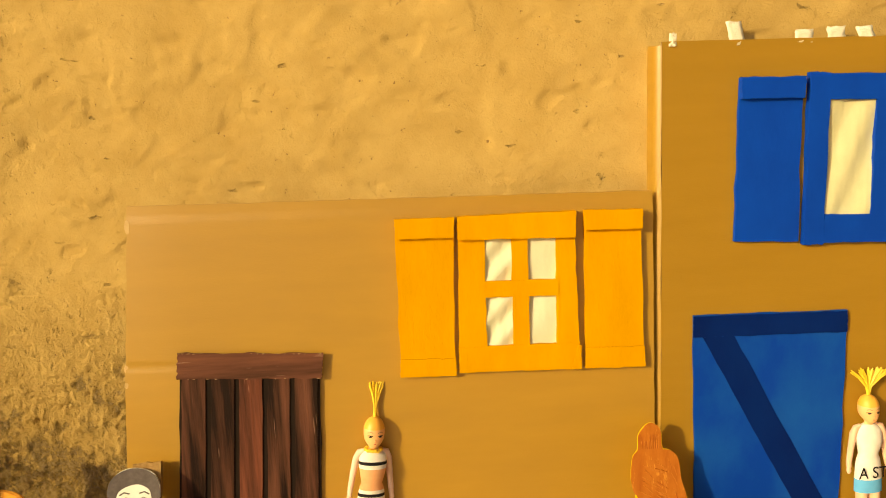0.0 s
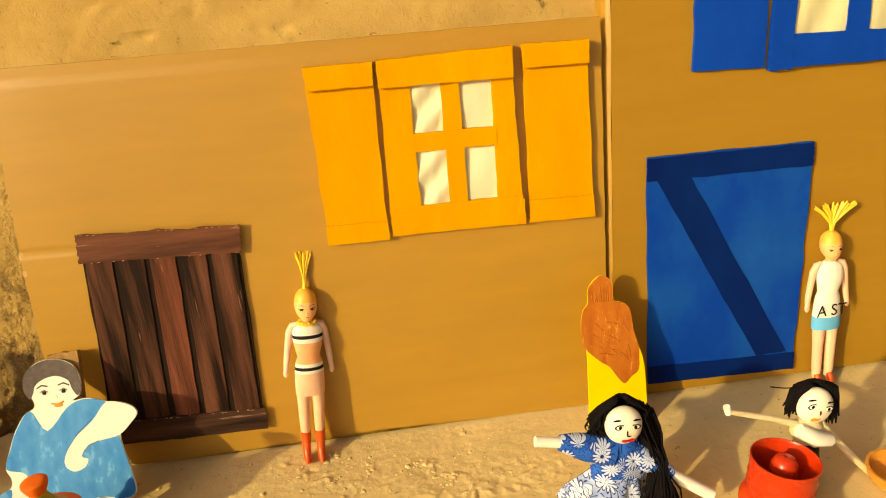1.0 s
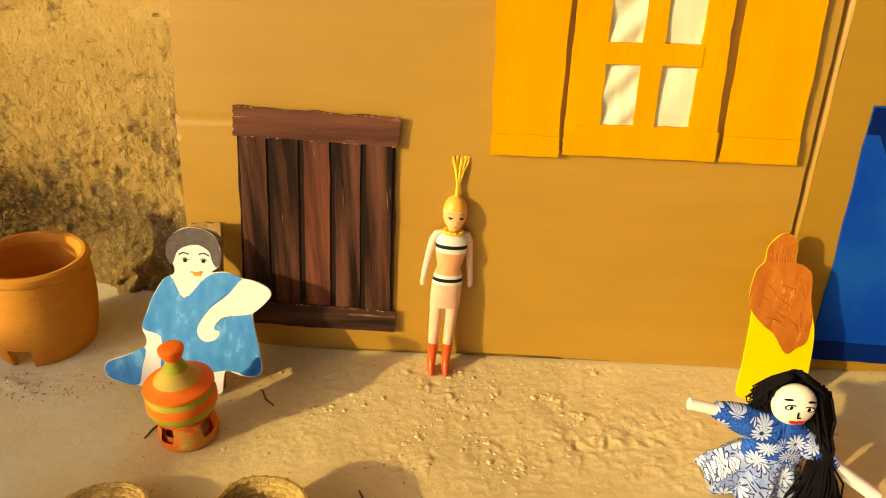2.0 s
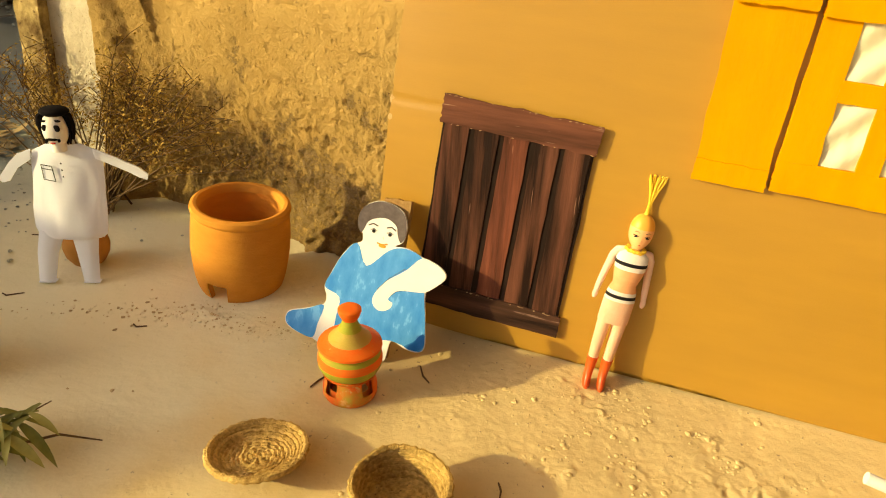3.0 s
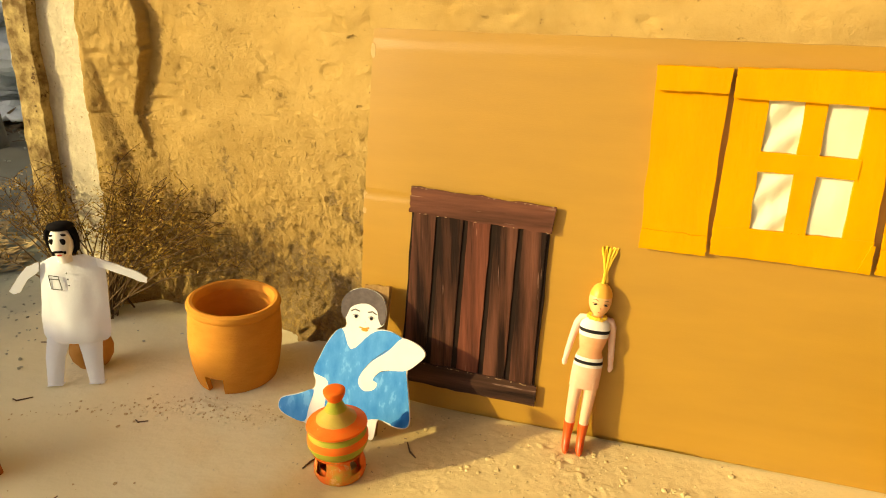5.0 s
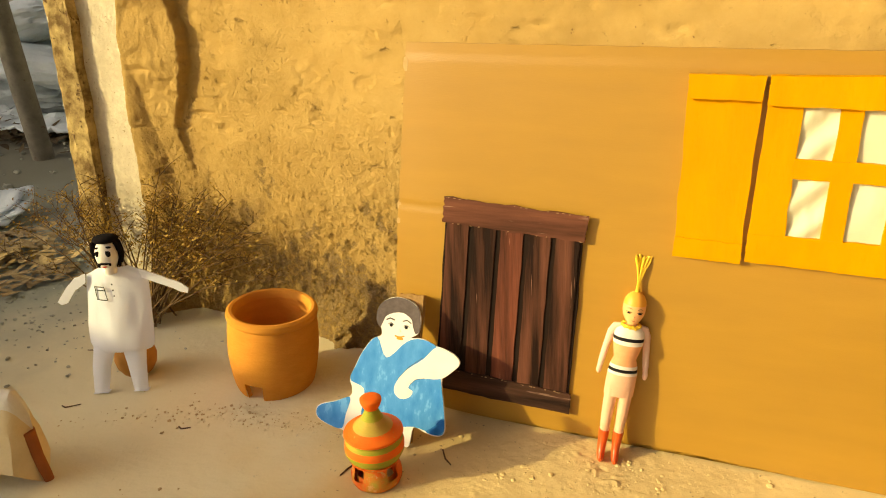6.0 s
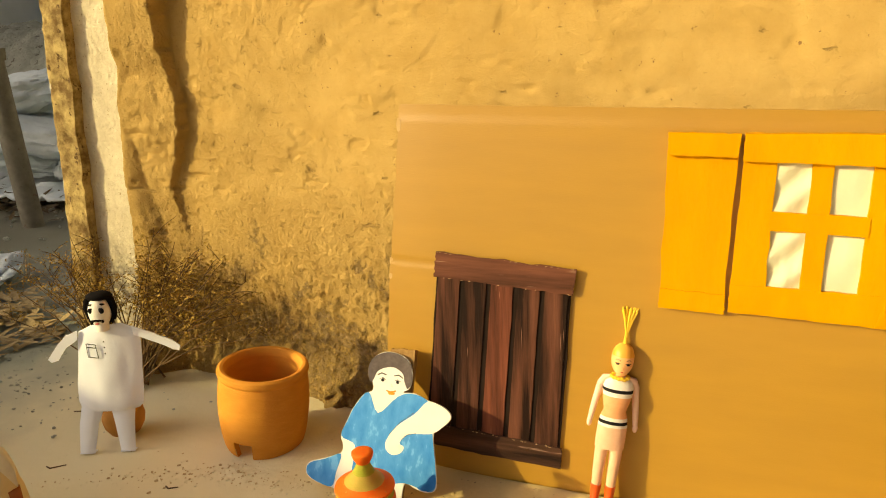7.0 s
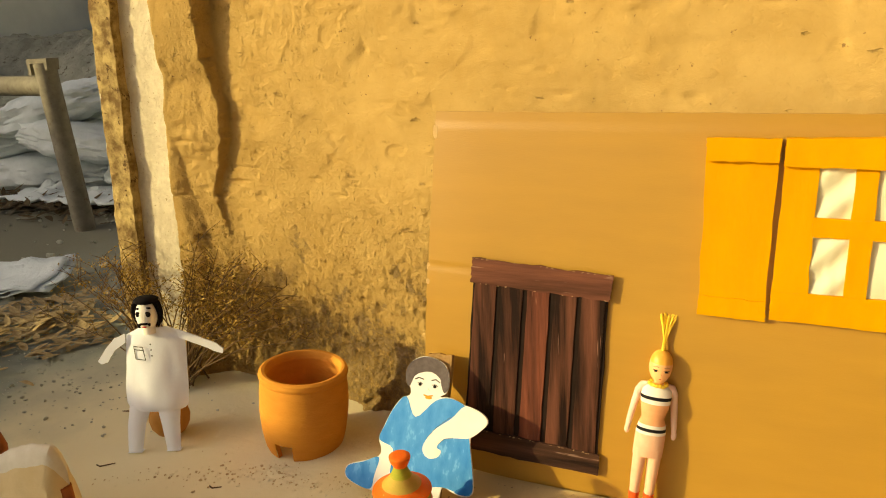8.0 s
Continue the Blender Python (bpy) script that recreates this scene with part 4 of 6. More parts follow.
def cut_figure(name, m, pieces, thick, label, extras=None, category="paper figure", strokes=()):
    """A figure cut out of card: an outline, with painted areas laid on it, all in one mesh."""
    bm = bmesh.new()
    mats = []
    for k, (pts, mat, lift) in enumerate(pieces):
        if mat not in mats:
            mats.append(mat)
        slab(bm, smooth_ring(pts, 4), -thick - lift, 0.0 if k == 0 else -thick + 0.0002, mats.index(mat))
    for pos, size, mat in extras or []:
        if mat not in mats:
            mats.append(mat)
        ball(bm, (pos[0], -thick - 0.0006, pos[1]), (size[0], 0.0006, size[1]), mats.index(mat), 12, 6)
    for pts, width, mat in strokes:
        if mat not in mats:
            mats.append(mat)
        tube(bm, [(x, -thick - 0.0006, z) for x, z in pts], width, 6, mats.index(mat))
    bm.normal_update()
    bmesh.ops.triangulate(bm, faces=[f for f in bm.faces if len(f.verts) > 4], ngon_method="EAR_CLIP")
    ob = finish(name, bm, mats)
    ob.matrix_basis = m
    return tagged(ob, label, category, "figures cut from card")


seated = [(-0.010, 0.2655), (0.016, 0.263), (0.034, 0.252), (0.0425, 0.230), (0.040, 0.206), (0.028, 0.196), (0.051, 0.197), (0.079, 0.187), (0.099, 0.183), (0.116, 0.174), (0.121, 0.163),
          (0.112, 0.150), (0.092, 0.133), (0.101, 0.079), (0.106, 0.039), (0.092, 0.028), (0.069, 0.031), (0.048, 0.036), (0.043, 0.002), (0.033, 0.000), (0.027, 0.025), (0.000, 0.018),
          (-0.050, 0.004), (-0.078, 0.001), (-0.092, 0.005), (-0.122, 0.009), (-0.144, 0.019), (-0.147, 0.034), (-0.139, 0.045), (-0.110, 0.056), (-0.081, 0.070), (-0.078, 0.086), (-0.084, 0.102),
          (-0.075, 0.130), (-0.063, 0.159), (-0.047, 0.183), (-0.031, 0.192), (-0.032, 0.206), (-0.0425, 0.222), (-0.0405, 0.243), (-0.029, 0.257)]
hair = [(-0.034, 0.208), (-0.041, 0.220), (-0.0415, 0.236), (-0.035, 0.250), (-0.020, 0.260), (-0.004, 0.2640), (0.015, 0.2615), (0.029, 0.254), (0.037, 0.244), (0.0405, 0.230), (0.0415, 0.216), (0.035, 0.205), (0.028, 0.216), (0.024, 0.229), (0.008, 0.238), (-0.010, 0.236), (-0.024, 0.228), (-0.029, 0.216)]
forearm = [(0.076, 0.186), (0.099, 0.183), (0.116, 0.174), (0.1208, 0.163), (0.112, 0.150), (0.091, 0.132), (0.062, 0.127), (0.043, 0.122), (0.031, 0.106), (0.040, 0.100), (0.034, 0.088), (0.018, 0.083), (0.006, 0.092),
           (0.006, 0.108), (0.023, 0.135), (0.054, 0.161)]
dress = [(-0.038, 0.188), (-0.016, 0.153), (0.019, 0.187), (0.046, 0.196), (0.076, 0.187), (0.088, 0.160), (0.090, 0.132), (0.1005, 0.079), (0.105, 0.040), (0.091, 0.030), (0.048, 0.037), (0.000, 0.024), (-0.050, 0.014), (-0.055, 0.048), (-0.054, 0.088), (-0.083, 0.101), (-0.074, 0.130), (-0.062, 0.159)]
hem = [(-0.080, 0.068), (-0.110, 0.0545), (-0.138, 0.0435), (-0.146, 0.032), (-0.142, 0.0195), (-0.121, 0.010), (-0.092, 0.007), (-0.086, 0.034)]
hem_patch = [(0.072, 0.033), (0.091, 0.0305), (0.1045, 0.041), (0.1015, 0.062), (0.094, 0.056), (0.086, 0.045)]
cut_figure("cutout_figure", pose(-0.386, -0.118, 0.0, -22, 0, 0) @ Matrix.Diagonal((1.0, 1.0, 0.97, 1.0)), [(seated, PAPER, 0), ([(x * 1.03, (z - 0.235) * 1.05 + 0.235) for x, z in hair], GREYHAIR, 0.0004), (dress, CRAYON_BLUE, 0.0004), (hem, CRAYON_BLUE, 0.0004), (hem_patch, DEEP_BLUE, 0.0007), (forearm, PAPER, 0.0008)], 0.0035,
           "cut-out seated figure in light blue painted dress on card",
           [((-0.013, 0.2135), (0.0032, 0.0034), INK), ((0.016, 0.2130), (0.0032, 0.0034), INK), ((0.006, 0.1915), (0.0068, 0.0030), LIP)],
           strokes=[([(-0.023, 0.2220), (-0.016, 0.2260), (-0.007, 0.2235)], 0.0011, GREYHAIR), ([(0.009, 0.2235), (0.017, 0.2260), (0.025, 0.2215)], 0.0011, GREYHAIR), ([(-0.004, 0.1955), (0.004, 0.1935), (0.014, 0.1965)], 0.0013, LIP),
            ([(-0.019, 0.2150), (-0.013, 0.2180), (-0.007, 0.2145)], 0.0005, GREYHAIR), ([(0.010, 0.2145), (0.016, 0.2175), (0.022, 0.2140)], 0.0005, GREYHAIR),
            ([(-0.012, 0.2175), (-0.014, 0.2105)], 0.0004, GREYHAIR), ([(0.0045, 0.2080), (0.0065, 0.2030)], 0.0003, BEIGE), ([(0.052, 0.163), (0.028, 0.142), (0.010, 0.118)], 0.0004, GREYHAIR), ([(0.060, 0.1275), (0.043, 0.122), (0.034, 0.112)], 0.0004, GREYHAIR)])
veil = [(-0.017, 0.268), (-0.003, 0.263), (0.003, 0.249), (0.004, 0.225), (0.016, 0.220), (0.027, 0.211), (0.032, 0.195), (0.034, 0.170), (0.041, 0.144), (0.049, 0.117), (0.052, 0.084), (0.053, 0.028), (0.053, 0.0),
        (0.004, -0.001), (-0.045, 0.0), (-0.046, 0.051), (-0.045, 0.141), (-0.052, 0.167), (-0.051, 0.195), (-0.047, 0.213), (-0.039, 0.224), (-0.038, 0.245), (-0.030, 0.259)]
shawl = [(-0.017, 0.2670), (-0.004, 0.2620), (0.002, 0.249), (0.003, 0.224), (0.016, 0.219), (0.0265, 0.210), (0.031, 0.195), (0.033, 0.170), (0.040, 0.144), (0.041, 0.120), (0.039, 0.099), (0.027, 0.089), (0.013, 0.079),
         (-0.008, 0.110), (-0.024, 0.123), (-0.0445, 0.146), (-0.051, 0.167), (-0.050, 0.195), (-0.046, 0.213), (-0.038, 0.224), (-0.037, 0.245), (-0.029, 0.258)]
pen = random.Random(61)
scribble = []
for k in range(46):
    x, z = pen.uniform(-0.040, 0.026), pen.uniform(0.118, 0.205)
    run = pen.uniform(0.010, 0.026)
    turn = pen.gauss(-0.55, 0.25) if x < 0.0 else pen.gauss(-1.25, 0.2)
    end = (min(0.028, x + run * math.cos(turn)), z + run * math.sin(turn))
    if end[1] > 0.122 - 0.9 * end[0]:
        scribble.append(([(x, z), ((x + end[0]) / 2 + 0.001, (z + end[1]) / 2), end], pen.uniform(0.0003, 0.0007), RUST_PALE if k % 3 else RUST_DARK))
for k in range(16):
    x = -0.030 + 0.0018 * k
    scribble.append(([(x, 0.224), (x + pen.uniform(-0.002, 0.002), pen.uniform(0.236, 0.250))], 0.0005, RUST_PALE if k % 2 else RUST_DARK))
cut_figure("cutout_figure", pose(0.50, -0.066, 0.0, -8.5, 0, 0), [(veil, LEMON, 0), ([((x + 0.008) * 1.035 - 0.008, (z - 0.18) * 1.016 + 0.18) for x, z in shawl], RUST, 0.0004)], 0.0035, "cut-out standing figure with rust shawl and yellow robe", strokes=scribble)

bm = bmesh.new()
slab(bm, worn([(-0.030, 0.0), (0.022, 0.0), (0.020, 0.272), (-0.026, 0.270)], rng), 0.0, 0.012)
ob = finish("cardboard_prop", bm, [CARD_EDGE])
ob.matrix_basis = pose(-0.366, -0.1135, 0.0, -22, 0, 0) @ Matrix.Diagonal((1.0, 1.0, 0.97, 1.0))
tagged(ob, "folded strip of cardboard propping up the cut-out figure", "prop")


def paper_shell(bm, rows, mat=0, thick=0.0012, cols=12):
    """Curved paper from rows (z, left x, right x, bulge)."""
    g = [[[bm.verts.new((xl + (xr - xl) * i / cols, -b * math.sin(math.pi * i / cols) + s * thick + (0.0035 * noise.noise((i * 0.23 * 20 / cols, z * 16, 2.0)) + 0.0008 * noise.noise((i * 0.7, z * 40, 2.0))) * min(1.0, b / 0.012), z)) for i in range(cols + 1)] for z, xl, xr, b in rows] for s in (0, 1)]
    f, k = g
    for j in range(len(rows) - 1):
        for i in range(cols):
            bm.faces.new((f[j][i], f[j][i + 1], f[j + 1][i + 1], f[j + 1][i])).material_index = mat
            bm.faces.new((k[j][i + 1], k[j][i], k[j + 1][i], k[j + 1][i + 1])).material_index = mat
        for i in (0, cols):
            bm.faces.new((f[j][i], f[j + 1][i], k[j + 1][i], k[j][i])).material_index = mat
    for j in (0, len(rows) - 1):
        for i in range(cols):
            bm.faces.new((f[j][i], f[j][i + 1], k[j][i + 1], k[j][i])).material_index = mat


def paper_man():
    """The white paper figure with black hair."""
    bm = bmesh.new()
    for a, b in ((-0.060, -0.028), (0.026, 0.057)):
        t = (-0.042, 0.008) if a < 0 else (0.016, 0.070)
        paper_shell(bm, [(0.0, a, b, 0.003), (0.004, a, b, 0.003), (0.06, a * 0.6 + t[0] * 0.4, b * 0.6 + t[1] * 0.4, 0.004), (0.104, t[0], t[1], 0.006)], 0, 0.0014, 8)
        slab(bm, [(a, 0.0), (b, 0.0), (b, 0.0015), (a, 0.0015)], -0.004, 0.010, 0)
    paper_shell(bm, [(0.091, -0.028, 0.072, 0.010), (0.094, -0.037, 0.080, 0.011), (0.100, -0.043, 0.086, 0.012), (0.112, -0.046, 0.089, 0.013), (0.130, -0.045, 0.091, 0.013), (0.150, -0.043, 0.093, 0.013), (0.175, -0.038, 0.095, 0.012), (0.200, -0.034, 0.097, 0.011), (0.235, -0.030, 0.098, 0.010),
                     (0.255, -0.025, 0.094, 0.009), (0.268, 0.004, 0.062, 0.008)], 0, 0.0016, 20)
    slab(bm, worn([(-0.026, 0.258), (-0.050, 0.250), (-0.074, 0.226), (-0.093, 0.203), (-0.086, 0.197), (-0.072, 0.200), (-0.054, 0.224), (-0.028, 0.240)], rng, 3, 0.0004), -0.006, -0.003, 0)
    slab(bm, worn([(0.086, 0.262), (0.128, 0.2455), (0.166, 0.2285), (0.180, 0.217), (0.177, 0.207), (0.160, 0.2125), (0.130, 0.227), (0.088, 0.244)], rng, 3, 0.0004), -0.006, -0.003, 0)
    tube(bm, [(0.030, -0.008, 0.258), (0.029, -0.008, 0.282)], [0.013, 0.012], 14, 1)
    ball(bm, (0.028, -0.009, 0.294), (0.0195, 0.0165, 0.029), 1, 22, 14)
    r = random.Random(5)
    for k in range(130):
        a = r.uniform(-0.25, math.pi + 0.25)
        b = r.uniform(0.0, 1.0)
        x = 0.028 + 0.0235 * math.cos(a) * (0.6 + 0.4 * b)
        y = -0.008 + 0.019 * math.sin(a) * b + 0.001
        drop = r.uniform(0.030, 0.050) if math.sin(a) > -0.2 else 0.012
        tube(bm, [(0.028 + (x - 0.028) * 0.4, y * 0.6, 0.327), (x, y, 0.316), (x + 0.003 * math.cos(a), y + 0.001, 0.300), (x + r.uniform(-0.002, 0.004) * math.cos(a), y + 0.002, 0.318 - drop)], [0.0022, 0.0026, 0.0026, 0.0016], 5, 2)
    ball(bm, (0.029, -0.0055, 0.3225), (0.0225, 0.0190, 0.0085), 2, 18, 11)
    for x, z, w, h in ((0.0185, 0.3000, 0.0045, 0.0056), (0.0365, 0.2995, 0.0055, 0.0060), (0.0185, 0.3100, 0.0060, 0.0020), (0.0370, 0.3105, 0.0065, 0.0022), (0.027, 0.2815, 0.0105, 0.0024), (0.0178, 0.2795, 0.0026, 0.0036), (0.0362, 0.2795, 0.0026, 0.0036)):
        y = -0.009 - 0.0165 * math.sqrt(max(0.0, 1 - ((x - 0.028) / 0.0195) ** 2 - ((z - 0.294) / 0.029) ** 2))
        ball(bm, (x, y, z), (w, 0.0012, h), 2, 10, 6)
    ball(bm, (0.0275, -0.0235, 0.2755), (0.0045, 0.0012, 0.0012), 3, 10, 6)
    front = lambda x: -0.0105 * math.sin(math.pi * min(1.0, max(0.0, (x + 0.032) / 0.129))) - 0.0024
    for x0, z0, x1, z1 in ((-0.010, 0.232, 0.010, 0.230), (-0.010, 0.232, -0.009, 0.205), (-0.009, 0.205, 0.013, 0.203), (0.013, 0.203, 0.010, 0.230), (-0.010, 0.225, 0.011, 0.2235)):
        tube(bm, [(x0, front(x0), z0), ((x0 + x1) / 2, front((x0 + x1) / 2), (z0 + z1) / 2), (x1, front(x1), z1)], 0.0007, 5, 2)
    for z in (0.236, 0.224, 0.212):
        ball(bm, (0.028 + 0.02 * (0.236 - z), front(0.028), z), (0.0015, 0.0012, 0.0015), 2, 8, 5)
    for v in bm.verts:
        if v.co.z > 0.270 and abs(v.co.x - 0.028) < 0.045:
            v.co = Vector((0.028 + (v.co.x - 0.028) * 1.15, -0.009 + (v.co.y + 0.009) * 1.12, 0.270 + (v.co.z - 0.270) * 1.06))
    ob = finish("paper_figure", bm, [COOLPAPER, PAPER, YARN, REDLIP], smooth=True)
    ob.matrix_basis = pose(-0.972, -0.140, 0.0, -4.0, 0, 24) @ Matrix.Diagonal((0.93, 1.0, 1.0, 1.0))
    return tagged(ob, "white paper figure with black yarn hair standing on earth", "paper figure")


paper_man()


def seated_rag_doll():
    """The rag doll in blue flowered cotton, with long black yarn hair and rolled-paper arms."""
    bm = bmesh.new()
    seg = 56
    rings = []
    for r0, z, cx, cy in ((0.058, 0.001, -0.004, 0.012), (0.059, 0.006, -0.004, 0.012), (0.052, 0.025, 0.0, 0.010), (0.040, 0.045, 0.006, 0.006), (0.030, 0.062, 0.012, 0.004), (0.025, 0.075, 0.014, 0.002)):
        ring = []
        for i in range(seg):
            a = 2 * math.pi * i / seg
            w = 1 + (0.10 * math.sin(a * 7 + 0.6) + 0.06 * math.sin(a * 12)) * min(1, (0.075 - z) / 0.04)
            ring.append(bm.verts.new((cx + math.cos(a) * r0 * w * 1.05, cy + math.sin(a) * r0 * w * 0.86, z + 0.003 * math.sin(a * 5))))
        rings.append(ring)
    for a, b in zip(rings, rings[1:]):
        for i in range(seg):
            j = (i + 1) % seg
            bm.faces.new((a[i], a[j], b[j], b[i])).material_index = 1
    bm.faces.new(rings[0][::-1]).material_index = 1
    loft(bm, [(0.014, 0.002, 0.056, 0.040, 0.022, 0), (0.014, 0.002, 0.070, 0.041, 0.024, 0), (0.012, 0.002, 0.088, 0.036, 0.024, 0), (0.012, 0.003, 0.104, 0.034, 0.020, 0), (0.014, 0.003, 0.116, 0.026, 0.016, 0), (0.017, 0.002, 0.124, 0.012, 0.010, 0)], 26)
    tube(bm, [(0.000, 0.0, 0.100), (-0.030, -0.002, 0.112), (-0.055, -0.003, 0.123), (-0.072, -0.003, 0.1285)], [0.023, 0.021, 0.016, 0.011], 16, 0)
    tube(bm, [(0.030, 0.002, 0.094), (0.052, -0.004, 0.080), (0.076, -0.014, 0.064), (0.084, -0.017, 0.058)], [0.020, 0.018, 0.012, 0.010], 16, 0)
    tube(bm, [(-0.068, -0.003, 0.1275), (-0.106, -0.003, 0.136)], [0.0075, 0.0075], 14, 2)
    tube(bm, [(0.080, -0.016, 0.060), (0.140, -0.030, 0.022)], [0.0092, 0.0090], 14, 2)
    ball(bm, (0.017, -0.008, 0.1475), (0.0262, 0.019, 0.0285), 3, 24, 14)
    r = random.Random(11)
    for k in range(300):
        a = r.uniform(-0.45, math.pi + 0.45)
        b = r.uniform(0.55, 1.0)
        x = 0.018 + 0.036 * math.cos(a) * b
        y = 0.007 + 0.022 * math.sin(a) * b
        top = 0.142 + 0.036 * math.sqrt(max(0.05, 1 - 0.55 * b))
        low = r.uniform(0.092, 0.135) if math.cos(a) < -0.3 else r.uniform(0.085, 0.120)
        tube(bm, [(0.018 + 0.3 * (x - 0.018), y * 0.5, 0.181 + r.uniform(-0.002, 0.003)), (x, y, top - 0.004), (x + 0.006 * math.cos(a) + r.uniform(-0.011, 0.009), y + r.uniform(-0.010, 0.008), 0.148), (x + 0.004 * math.cos(a) + r.uniform(-0.011, 0.010), y + r.uniform(-0.009, 0.008), 0.132), (x + 0.008 * math.cos(a) + r.uniform(-0.012, 0.012), y + r.uniform(-0.004, 0.004), low)], [0.0014, 0.0015, 0.0014, 0.0013, 0.0008], 5, 4)
    for k in range(260):
        x0, y0 = 0.056 + r.gauss(0, 0.007), 0.007 + r.gauss(0, 0.008)
        f, g = r.gauss(0, 0.0125), r.gauss(0, 0.010)
        end = r.uniform(0.002, 0.022)
        tube(bm, [(x0 - 0.012, y0, 0.160), (x0, y0 - 0.002, 0.125), (0.066 + 0.5 * (x0 - 0.056) + r.gauss(0, 0.0035), y0 * 0.5 - 0.010 + r.gauss(0, 0.0035), 0.088), (0.063 + f * 0.55 + r.gauss(0, 0.004), -0.030 + g * 0.5 + r.gauss(0, 0.004), 0.050), (0.062 + f * 0.9 + r.uniform(-0.005, 0.005), -0.040 + g * 0.8, 0.026), (0.060 + f * 1.1, -0.046 + g, end)], [0.0014, 0.0017, 0.0016, 0.0015, 0.0013, 0.0008], 5, 4)
    tube(bm, [(0.066, -0.040, 0.03), (0.072, -0.062, 0.006), (0.077, -0.088, 0.0015)], 0.0010, 5, 4)
    for x, z, w, h, k in ((0.006, 0.150, 0.0078, 0.0046, 7), (0.029, 0.148, 0.0078, 0.0046, 7), (0.006, 0.150, 0.0062, 0.0033, 5), (0.029, 0.148, 0.0062, 0.0033, 5), (0.006, 0.150, 0.0032, 0.0032, 4), (0.029, 0.148, 0.0032, 0.0032, 4), (0.004, 0.1590, 0.0074, 0.0015, 4), (0.031, 0.1570, 0.0074, 0.0015, 4),
                          (0.0160, 0.1400, 0.0010, 0.0050, 4), (0.0185, 0.1345, 0.0030, 0.0009, 4), (0.0185, 0.1255, 0.0100, 0.0036, 6), (0.0185, 0.1258, 0.0086, 0.0008, 7)):
        x, z = 0.017 + (x - 0.017) * 0.92, z * 0.93 + 0.0165
        y = -0.008 - 0.0192 * math.sqrt(max(0.0, 1 - ((x - 0.017) / 0.0262) ** 2 - ((z - 0.1475) / 0.0285) ** 2))
        ball(bm, (x, y, z), (w, 0.0006 + {4: 0.0008, 5: 0.0004}.get(k, 0.0), h), k, 12, 6)
    ob = finish("rag_doll", bm, [PRINT_BLUE, PRINT_PALE, WHITEROLL, FACE, YARN, PAPER, REDLIP, INK], smooth=True)
    ob.matrix_basis = pose(0.428, -0.248, 0.0)
    return tagged(ob, "rag doll in blue flowered dress with long black yarn hair", "doll")


seated_rag_doll()


